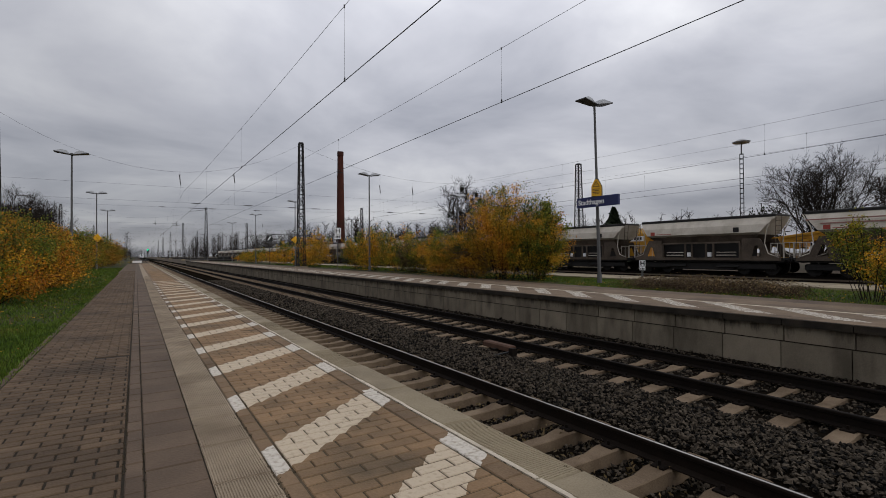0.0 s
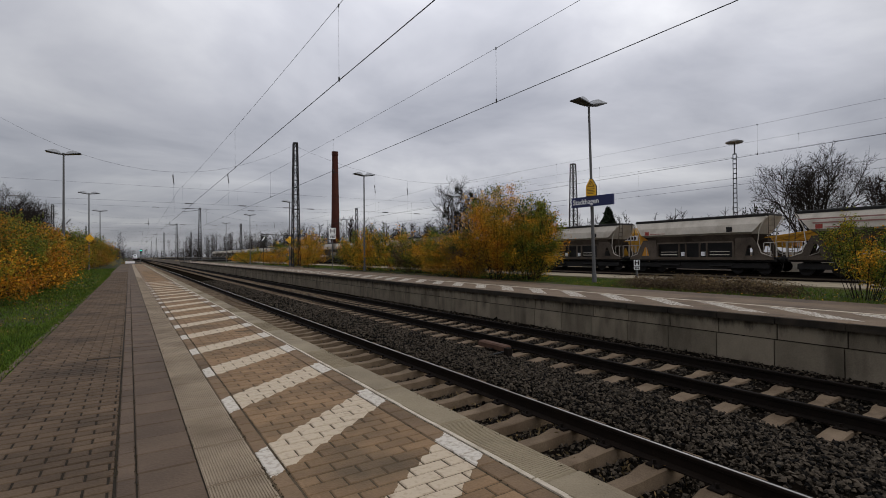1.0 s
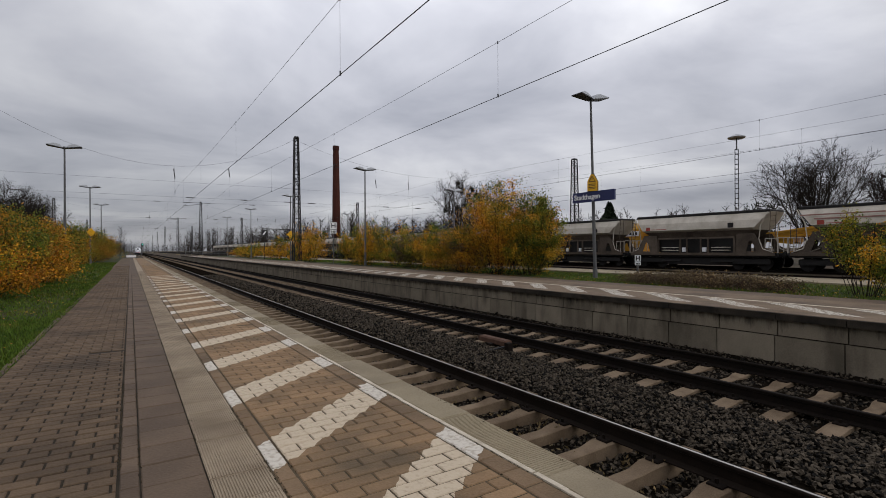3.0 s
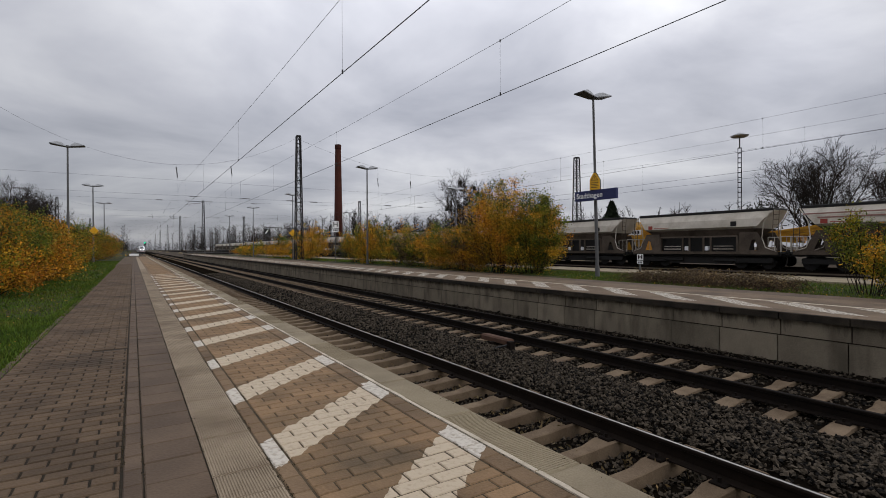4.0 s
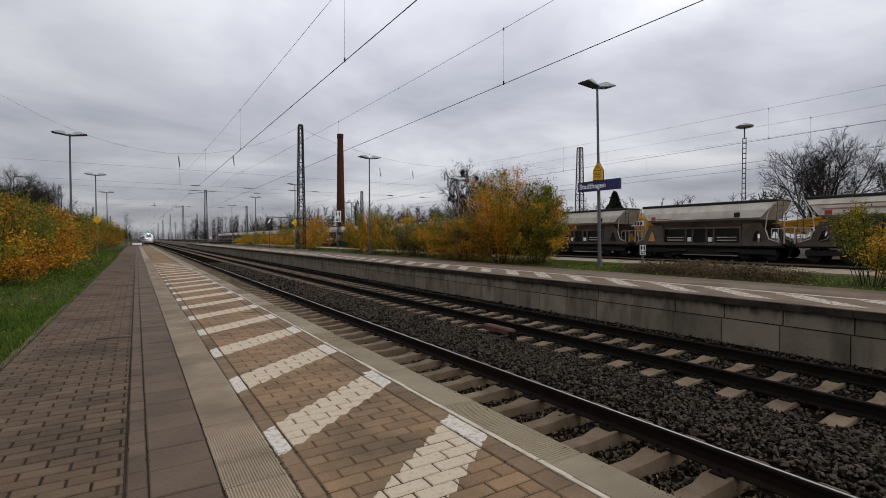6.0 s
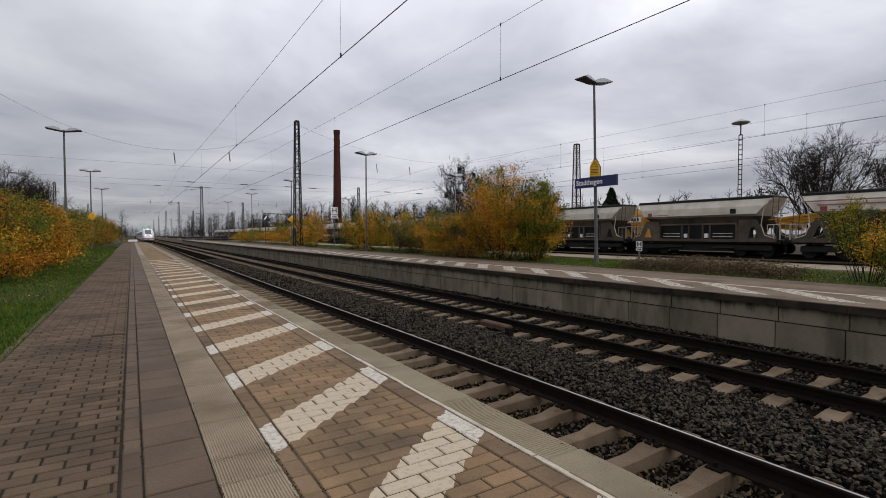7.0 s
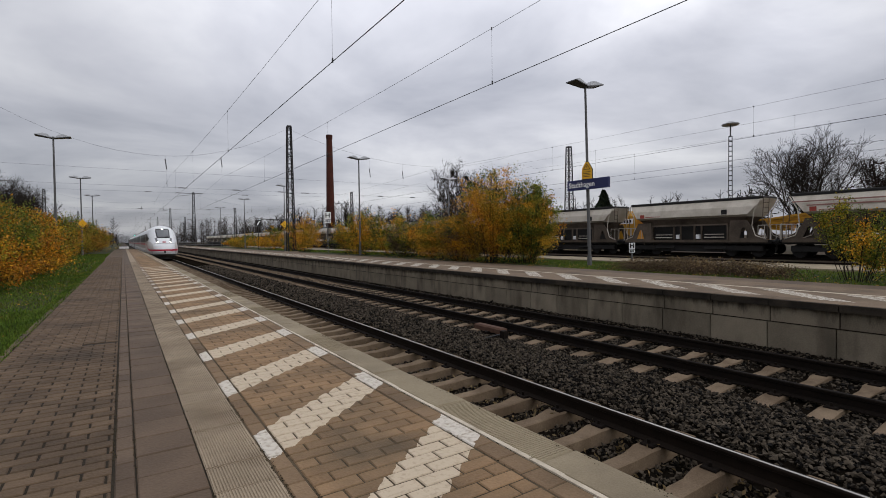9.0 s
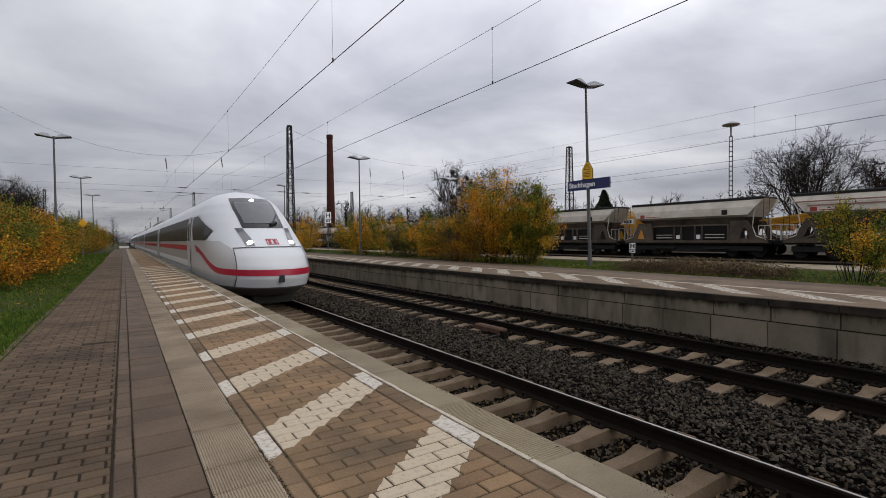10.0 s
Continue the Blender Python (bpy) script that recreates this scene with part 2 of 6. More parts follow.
M["wall_block"] = surface("grey_concrete_block", (0.150, 0.135, 0.110), (0.29, 0.262, 0.215), 0.9, 2.5, 60, 0.5, vary=0.35, stain=(0.050, 0.045, 0.035), stain_scale=1.1, stain_amount=0.6, streak=True)


def add_drips(m, top, reach, colour):
    """Black algae streaks of uneven length running down from an edge at height top."""
    n, l = m.node_tree.nodes, m.node_tree.links
    b = n["Principled BSDF"]
    old = b.inputs["Base Color"].links[0].from_socket
    geo = n.new("ShaderNodeNewGeometry")
    mp = n.new("ShaderNodeMapping"); mp.inputs["Scale"].default_value = (1, 3.2, 0.8)
    l.new(geo.outputs["Position"], mp.inputs["Vector"])
    nz = n.new("ShaderNodeTexNoise"); nz.inputs["Scale"].default_value = 1.6; nz.inputs["Detail"].default_value = 6
    nz.inputs["Roughness"].default_value = 0.72
    l.new(mp.outputs[0], nz.inputs["Vector"])
    sep = n.new("ShaderNodeSeparateXYZ"); l.new(geo.outputs["Position"], sep.inputs[0])
    dn = n.new("ShaderNodeMapRange")
    dn.inputs["From Min"].default_value, dn.inputs["From Max"].default_value = top - reach, top
    dn.inputs["To Min"].default_value, dn.inputs["To Max"].default_value = -0.66, -0.36
    l.new(sep.outputs["Z"], dn.inputs["Value"])
    ad = n.new("ShaderNodeMath"); ad.operation = "ADD"
    l.new(nz.outputs["Fac"], ad.inputs[0]); l.new(dn.outputs[0], ad.inputs[1])
    k = n.new("ShaderNodeMapRange")
    k.inputs["From Min"].default_value, k.inputs["From Max"].default_value = 0.0, 0.22
    k.inputs["To Max"].default_value = 0.75
    l.new(ad.outputs[0], k.inputs["Value"])
    mx = n.new("ShaderNodeMix"); mx.data_type = "RGBA"
    l.new(k.outputs[0], mx.inputs["Factor"]); l.new(old, mx.inputs["A"]); mx.inputs["B"].default_value = rgb(colour)
    l.new(mx.outputs["Result"], b.inputs["Base Color"])


add_drips(M["wall_block"], -0.09, 0.30, (0.010, 0.009, 0.007))
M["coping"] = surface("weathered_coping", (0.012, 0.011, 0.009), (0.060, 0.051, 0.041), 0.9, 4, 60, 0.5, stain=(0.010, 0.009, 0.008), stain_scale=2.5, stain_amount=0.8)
M["far_paving"] = surface("far_platform_paving", (0.15, 0.112, 0.080), (0.27, 0.212, 0.158), 0.85, 3, 40, 0.5, stain=(0.085, 0.066, 0.05), stain_scale=1.0, stain_amount=0.7)
FAR_STRIPES = (9.95, 11.12, 4.23, 1.25, 1.42, 0.58, 120.0)
add_paint(M["far_paving"], FAR_STRIPES, (0.56, 0.52, 0.44), 0.46, 0.0, 0.15, 0.1)
# bed near black: the shade in the gaps between stones is in its colour
M["ballast"] = surface("shaded_ballast_bed", (0.003, 0.0027, 0.0023), (0.012, 0.010, 0.008), 0.95, 14, 45, 1.0, spec=0.0, k=1.0)
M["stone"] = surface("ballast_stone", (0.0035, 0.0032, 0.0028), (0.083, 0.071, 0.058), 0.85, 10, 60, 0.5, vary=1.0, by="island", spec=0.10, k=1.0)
M["sleeper"] = surface("concrete_sleeper", (0.15, 0.112, 0.078), (0.30, 0.235, 0.172), 0.9, 5, 70, 0.6, vary=0.3, stain=(0.10, 0.07, 0.045), stain_scale=3, stain_amount=0.6, k=0.70)
M["rail"] = surface("rusty_rail", (0.005, 0.004, 0.0035), (0.017, 0.012, 0.009), 0.8, 6, 50, 0.3, metal=0.0, spec=0.10)
M["rail_head"] = surface("polished_rail_head", (0.42, 0.42, 0.43), (0.62, 0.62, 0.63), 0.28, 2, 20, 0.03, metal=1.0)
M["grass"] = surface("lawn_soil", (0.016, 0.024, 0.007), (0.050, 0.065, 0.016), 0.95, 3, 40, 0.8, stain=(0.075, 0.050, 0.02), stain_scale=0.8, stain_amount=0.5)
M["yard"] = surface("yard_gravel", (0.030, 0.022, 0.016), (0.095, 0.072, 0.052), 0.95, 0.8, 14, 0.6, stain=(0.04, 0.044, 0.016), stain_scale=0.12, stain_amount=0.7)
M["blade"] = leafy("grass_blade", [(0.0, (0.030, 0.060, 0.007)), (0.55, (0.070, 0.114, 0.012)), (1.0, (0.14, 0.125, 0.022))])
M["autumn"] = leafy("autumn_leaf", [(0.0, (0.070, 0.088, 0.013)), (0.22, (0.22, 0.185, 0.018)), (0.46, (0.53, 0.285, 0.018)), (0.76, (0.52, 0.195, 0.012)), (1.0, (0.31, 0.092, 0.010))])
M["rust_leaf"] = leafy("rust_leaf", [(0.0, (0.045, 0.055, 0.010)), (0.22, (0.13, 0.105, 0.014)), (0.48, (0.31, 0.160, 0.013)), (0.78, (0.31, 0.112, 0.009)), (1.0, (0.18, 0.055, 0.008))])
M["green_leaf"] = leafy("fading_green_leaf", [(0.0, (0.028, 0.052, 0.008)), (0.36, (0.090, 0.115, 0.014)), (0.64, (0.27, 0.215, 0.018)), (1.0, (0.44, 0.235, 0.015))])
M["late_leaf"] = leafy("late_green_leaf", [(0.0, (0.020, 0.042, 0.008)), (0.45, (0.075, 0.105, 0.014)), (0.8, (0.17, 0.175, 0.018)), (1.0, (0.30, 0.215, 0.018))])
M["dry_leaf"] = leafy("withered_leaf", [(0.0, (0.055, 0.045, 0.022)), (0.5, (0.13, 0.094, 0.045)), (1.0, (0.22, 0.145, 0.065))])
M["cane"] = surface("dead_cane", (0.045, 0.030, 0.020), (0.115, 0.080, 0.055), 0.9, 9, 60, 0.2)
M["bark"] = surface("dark_bark", (0.012, 0.0095, 0.008), (0.035, 0.028, 0.022), 0.95, 9, 60, 0.5)
M["wood_far"] = surface("bare_twigs", (0.016, 0.0125, 0.011), (0.050, 0.039, 0.033), 0.95, 0.3, 6, 0.0, by="island", vary=0.5)
M["dark_leaf"] = surface("dark_red_leaf", (0.016, 0.010, 0.010), (0.045, 0.026, 0.022), 0.8, 3, 20, 0.0, by="island", vary=0.5)
M["needle"] = surface("dark_needles", (0.010, 0.018, 0.010), (0.025, 0.040, 0.020), 0.9, 3, 20, 0.0, by="island", vary=0.5)
M["galv"] = painted("galvanised_steel", (0.105, 0.105, 0.105), 0.6, 0.2)
M["dark_steel"] = painted("dark_lattice_steel", (0.022, 0.020, 0.020), 0.7, 0.2, 0.3)
M["lamp_hood"] = painted("pale_lamp_hood", (0.32, 0.33, 0.34), 0.45)
M["lamp_under"] = painted("lamp_underside", (0.05, 0.05, 0.055), 0.4)
M["blue"] = painted("station_blue", (0.010, 0.016, 0.085), 0.35, 0, 0.15)
M["white"] = painted("white_enamel", (0.78, 0.78, 0.78), 0.35, 0, 0.05)
M["black"] = painted("black_enamel", (0.015, 0.015, 0.015), 0.5)
M["yellow"] = painted("signal_yellow", (0.75, 0.40, 0.015), 0.45, 0, 0.15)
M["red"] = painted("traffic_red", (0.37, 0.008, 0.032), 0.35, 0, 0.08)
M["plate_red"] = painted("faded_plate_red", (0.30, 0.045, 0.03), 0.6, 0, 0.2)
M["wire"] = painted("wire_copper_oxide", (0.020, 0.020, 0.021), 0.6, 0.3)
M["insulator"] = painted("brown_insulator", (0.030, 0.022, 0.02), 0.3)
M["brick_chimney"] = surface("chimney_brick", (0.055, 0.018, 0.014), (0.105, 0.036, 0.027), 0.9, 0.6, 6, 0.4, stain=(0.03, 0.014, 0.012), stain_scale=0.25)
M["train_white"] = painted("train_white", (0.66, 0.67, 0.68), 0.28, 0, 0.03)
# grey that puts the lower side's shade and ground reflection into the paint
M["train_grey"] = painted("train_shade_grey", (0.34, 0.315, 0.285), 0.4, 0, 0.10)
M["train_glass"] = surface("train_glass", (0.010, 0.010, 0.012), (0.022, 0.021, 0.022), 0.12, 2, 20, 0.0, spec=0.25)
M["side_glass"] = surface("train_side_glass", (0.014, 0.013, 0.013), (0.034, 0.031, 0.029), 0.35, 0.8, 9, 0.0, spec=0.12)
# train white toned down: the side's shade is put into this colour
M["train_side"] = painted("train_side_shade", (0.47, 0.455, 0.435), 0.35, 0, 0.06, 1.2)
# dark tone for the shade on the hull's underside
M["apron"] = painted("train_apron_shade", (0.11, 0.107, 0.10), 0.5, 0, 0.3, 1.5)
M["screen_pane"] = painted("windscreen_pane", (0.10, 0.105, 0.11), 0.12, 0, 0.15)
M["train_under"] = painted("train_underframe", (0.018, 0.017, 0.016), 0.7, 0.1, 0.3)
M["seam"] = painted("dark_seam", (0.02, 0.02, 0.022), 0.5)
M["lens"] = painted("lamp_housing", (0.20, 0.20, 0.205), 0.15)
M["beam"] = glow("headlight_beam", (1.0, 0.95, 0.85), 7.0)
M["green_light"] = glow("green_signal", (0.02, 1.0, 0.45), 10.0)
M["wagon"] = surface("wagon_upper_cream", (0.50, 0.485, 0.46), (0.70, 0.685, 0.65), 0.6, 1.2, 12, 0.1, vary=0.3, stain=(0.30, 0.26, 0.21), stain_scale=0.9, stain_amount=0.5)
M["wagon_low"] = surface("wagon_lower_grey", (0.060, 0.048, 0.040), (0.150, 0.125, 0.105), 0.7, 1.2, 12, 0.1, vary=0.3, stain=(0.035, 0.028, 0.022), stain_scale=1.0, stain_amount=0.7)
M["wagon_pink"] = surface("wagon_faded_red", (0.30, 0.16, 0.15), (0.42, 0.25, 0.235), 0.6, 1.2, 12, 0.1)
M["wagon_dark"] = painted("wagon_running_gear", (0.011, 0.010, 0.009), 0.8, 0.0, 0.4)
M["machine"] = painted("machine_yellow", (0.50, 0.25, 0.018), 0.55, 0, 0.25)


# ---------------------------------------------------------------- mesh tools
class Geo:
    """Collects vertices and faces; every solid added is an island of its own."""

    def __init__(self):
        self.v, self.f, self.m = [], [], []

    def add(self, verts, faces, mat=0):
        k = len(self.v)
        self.v += [tuple(p) for p in verts]
        self.f += [tuple(i + k for i in q) for q in faces]
        self.m += [mat] * len(faces)
        return self

    def box(self, x0, x1, y0, y1, z0, z1, mat=0, bevel=0.0):
        b = min(bevel, (x1 - x0) * 0.4, (y1 - y0) * 0.4)
        if b <= 0:
            v = [(x0, y0, z0), (x1, y0, z0), (x1, y1, z0), (x0, y1, z0), (x0, y0, z1), (x1, y0, z1), (x1, y1, z1), (x0, y1, z1)]
            return self.add(v, [(3, 2, 1, 0), (4, 5, 6, 7), (0, 1, 5, 4), (1, 2, 6, 5), (2, 3, 7, 6), (3, 0, 4, 7)], mat)
        v = [(x0, y0, z0), (x1, y0, z0), (x1, y1, z0), (x0, y1, z0), (x0, y0, z1 - b), (x1, y0, z1 - b), (x1, y1, z1 - b), (x0, y1, z1 - b),
             (x0 + b, y0 + b, z1), (x1 - b, y0 + b, z1), (x1 - b, y1 - b, z1), (x0 + b, y1 - b, z1)]
        f = [(3, 2, 1, 0), (0, 1, 5, 4), (1, 2, 6, 5), (2, 3, 7, 6), (3, 0, 4, 7), (4, 5, 9, 8), (5, 6, 10, 9), (6, 7, 11, 10), (7, 4, 8, 11), (8, 9, 10, 11)]
        return self.add(v, f, mat)

    def tube(self, p, q, r0, r1=None, n=6, mat=0, caps=True):
        p, q = Vector(p), Vector(q)
        r1 = r0 if r1 is None else r1
        d = (q - p)
        if d.length < 1e-6:
            return self
        a = d.orthogonal().normalized()
        b = d.normalized().cross(a)
        ring = [(math.cos(2 * math.pi * i / n), math.sin(2 * math.pi * i / n)) for i in range(n)]
        v = [p + (a * c + b * s) * r0 for c, s in ring] + [q + (a * c + b * s) * r1 for c, s in ring]
        f = [(i, (i + 1) % n, n + (i + 1) % n, n + i) for i in range(n)]
        if caps:
            f += [tuple(range(n))[::-1], tuple(range(n, 2 * n))]
        return self.add(v, f, mat)

    def line(self, points, r, n=4, mat=0):
        for p, q in zip(points, points[1:]):
            self.tube(p, q, r, r, n, mat, False)
        return self

    def prism(self, profile, y0, y1, mat=0, mats=None):
        """A profile of (x, z), anticlockwise seen from -y, drawn along y."""
        n = len(profile)
        v = [(x, y0, z) for x, z in profile] + [(x, y1, z) for x, z in profile]
        k = len(self.m)
        self.add(v, [(i, (i + 1) % n, n + (i + 1) % n, n + i) for i in range(n)] + [tuple(range(n))[::-1], tuple(range(n, 2 * n))], mat)
        if mats:
            for i, mm in mats.items():
                self.m[k + i] = mm
        return self

    def slice_x(self, profile, x0, x1, mat=0):
        """A profile of (y, z) drawn along x."""
        n = len(profile)
        v = [(x0, y, z) for y, z in profile] + [(x1, y, z) for y, z in profile]
        return self.add(v, [(i, (i + 1) % n, n + (i + 1) % n, n + i) for i in range(n)] + [tuple(range(n))[::-1], tuple(range(n, 2 * n))], mat)

    def mesh(self, name, mats, smooth=False):
        me = bpy.data.meshes.new(name)
        me.from_pydata(self.v, [], self.f)
        for mm in (mats if isinstance(mats, (list, tuple)) else [mats]):
            me.materials.append(mm)
        me.polygons.foreach_set("material_index", self.m)
        if smooth:
            me.polygons.foreach_set("use_smooth", [True] * len(self.f))
        me.update()
        return me


def fix_normals(me):
    bm = bmesh.new(); bm.from_mesh(me)
    bmesh.ops.recalc_face_normals(bm, faces=bm.faces)
    bm.to_mesh(me); bm.free()


def part(name, geo, mats, parent=None, label="", at=None, smooth=False, kind=""):
    me = geo if isinstance(geo, bpy.types.Mesh) else geo.mesh(name, mats, smooth)
    ob = new(name, me)
    if parent is not None:
        ob.parent = parent
    if at is not None:
        ob.matrix_basis = at
    return tagged(ob, label, kind=kind)


def thing(name, label, category, at=None, group="", kind=""):
    ob = new(name)
    ob.empty_display_size = 0.2
    if at is not None:
        ob.matrix_basis = at
    return tagged(ob, label, category, group, kind)


RAIL_TOP = -0.74
T1, T2 = 3.636, 7.815            # track centres
EDGE, FAR_EDGE = 2.015, 9.50     # platform edges
PLATFORM_END = 92.0

# ---------------------------------------------------------------- ground
def build_ground():
    xs = [(-1600, -0.4), (-300, -0.3), (-40, -0.12), (-6, -0.07), (-1.16, -0.05), (-1.10, -1.15), (1.95, -1.15), (2.1, -1.06), (3.0, -1.06), (4.75, -1.06), (5.05, -0.975),
          (5.73, -0.955), (6.3, -0.97), (9.0, -0.97), (9.46, -0.85), (9.6, -0.88), (9.7, -1.2), (20.6, -1.2), (20.9, -0.62), (24, -0.60), (60, -0.6), (300, -0.5), (1600, -0.4)]
    ys = [-300, -60, -20, -6] + [i * 1.5 for i in range(0, 30)] + [50, 60, 75, 91, 93, 110, 140, 200, 300, 500, 900, 1800]
    g = Geo()
    nx = len(xs)
    v = []
    for y in ys:
        for i, (x, z) in enumerate(xs):
            if y > 92 and -6.5 < x < 1.96:
                z = -0.5 if x > -1.13 else -0.2
            if y > 92 and 9.5 < x < 20.8:
                z = -0.75
            wob = 0.02 * noise.noise((x * 0.7, y * 0.5, 0)) if -40 < x < 60 else 0
            v.append((x, y, z + wob))
    f, m = [], []
    for j in range(len(ys) - 1):
        for i in range(nx - 1):
            f.append((j * nx + i, j * nx + i + 1, (j + 1) * nx + i + 1, (j + 1) * nx + i))
            xm = (xs[i][0] + xs[i + 1][0]) / 2
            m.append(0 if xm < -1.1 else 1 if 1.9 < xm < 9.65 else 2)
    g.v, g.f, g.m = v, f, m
    return tagged(part("ground", g, [M["grass"], M["ballast"], M["yard"]]), "lawn, ballast bed darkened as shade between stones, and brown yard gravel", "ground", kind="structure")


build_ground()


def rail_profile(cx, top):
    pts = [(-0.075, -0.172), (0.075, -0.172), (0.075, -0.160), (0.012, -0.138), (0.010, -0.050), (0.034, -0.038), (0.036, -0.012), (0.030, -0.002), (0.012, 0.0),
           (-0.016, 0.0), (-0.030, -0.002), (-0.036, -0.012), (-0.034, -0.038), (-0.010, -0.050), (-0.012, -0.138), (-0.075, -0.160)]
    return [(cx + x, top + z) for x, z in pts]


def sleeper_mesh():
    g = Geo()
    # pretensioned sleeper: high rail seats, waisted middle, sloping ends
    st = [(-1.30, 0.150, 0.075), (-1.05, 0.150, 0.085), (-0.95, 0.148, 0.0), (-0.55, 0.148, 0.0), (-0.35, 0.115, -0.03), (0.35, 0.115, -0.03), (0.55, 0.148, 0.0), (0.95, 0.148, 0.0), (1.05, 0.150, -0.01), (1.30, 0.150, -0.03)]
    st[0] = (-1.30, 0.150, -0.03); st[1] = (-1.05, 0.150, -0.01)
    v = []
    for x, w, z in st:
        v += [(x, -w, z - 0.21), (x, -w * 0.74, z), (x, -w * 0.60, z + 0.008), (x, w * 0.60, z + 0.008), (x, w * 0.74, z), (x, w, z - 0.21)]
    f = []
    for i in range(len(st) - 1):
        for k in range(5):
            f.append((6 * i + k, 6 * i + 6 + k, 6 * i + 7 + k, 6 * i + 1 + k))
    f += [(0, 1, 2, 3, 4, 5), tuple(6 * (len(st) - 1) + k for k in range(6))[::-1]]
    g.add(v, f)
    me = g.mesh("sleeper", M["sleeper"])
    fix_normals(me)
    return me


def clip_geo(cx, y):
    g = Geo()
    for sx in (-1, 1):
        g.box(cx + sx * 0.115 - 0.045, cx + sx * 0.115 + 0.045, y - 0.07, y + 0.07, RAIL_TOP - 0.19, RAIL_TOP - 0.155, bevel=0.01)
        g.tube((cx + sx * 0.115, y, RAIL_TOP - 0.16), (cx + sx * 0.115, y, RAIL_TOP - 0.115), 0.018, n=6)
    return g


SLEEPER = sleeper_mesh()


def build_track(name, cx, first, top, label, count, ends=(-30, 900), clips=0, shine=False):
    t = thing(name, label, "railway track", kind="structure")
    for sx in (-1, 1):
        g = Geo().prism(rail_profile(cx + sx * 0.7535, top), *ends, mats={8: 1} if shine else None)
        part("rail", g, [M["rail"], M["rail_head"]], t)
    for k in range(count):
        ob = part("sleeper", SLEEPER, None, t, at=pose(cx, first + 0.6 * k, top - 0.188))
    g = Geo()
    for k in range(count, count + 260):
        y = first + 0.6 * k
        g.box(cx - 1.3, cx + 1.3, y - 0.1, y + 0.1, top - 0.35, top - 0.19, bevel=0.02)
    part("far_sleepers", g, M["sleeper"], t, kind="stuff")
    for k in range(clips):
        for sx in (-1, 1):
            part("rail_clip", clip_geo(cx + sx * 0.7535, first + 0.6 * k), M["rail"], t)
    return t


build_track("track_near", T1, 2.31 - 0.6 * 17 - 0.07, RAIL_TOP, "dark rusty rails with polished heads on concrete sleepers", 162, clips=50, shine=True)
build_track("track_far", T2, 2.15 - 0.6 * 17 + 0.07, RAIL_TOP, "dark rusty rails on pale concrete sleepers in ballast", 162, clips=42)

# ---------------------------------------------------------------- near platform
def joined_pavers(xs, w, ys, h, offset_alternate, gap, z0=-0.06, skip=None):
    g = Geo()
    for r, y in enumerate(ys):
        off = offset_alternate if r % 2 else 0.0
        x = xs[0] - off
        while x < xs[1] - 0.02:
            a, b = max(x, xs[0]), min(x + w, xs[1])
            if b - a > 0.015:
                dz = random.uniform(-0.0015, 0.0015)
                g.box(a + gap, b - gap, y + gap, y + h - gap, z0, dz, bevel=0.006)
            x += w
    return g


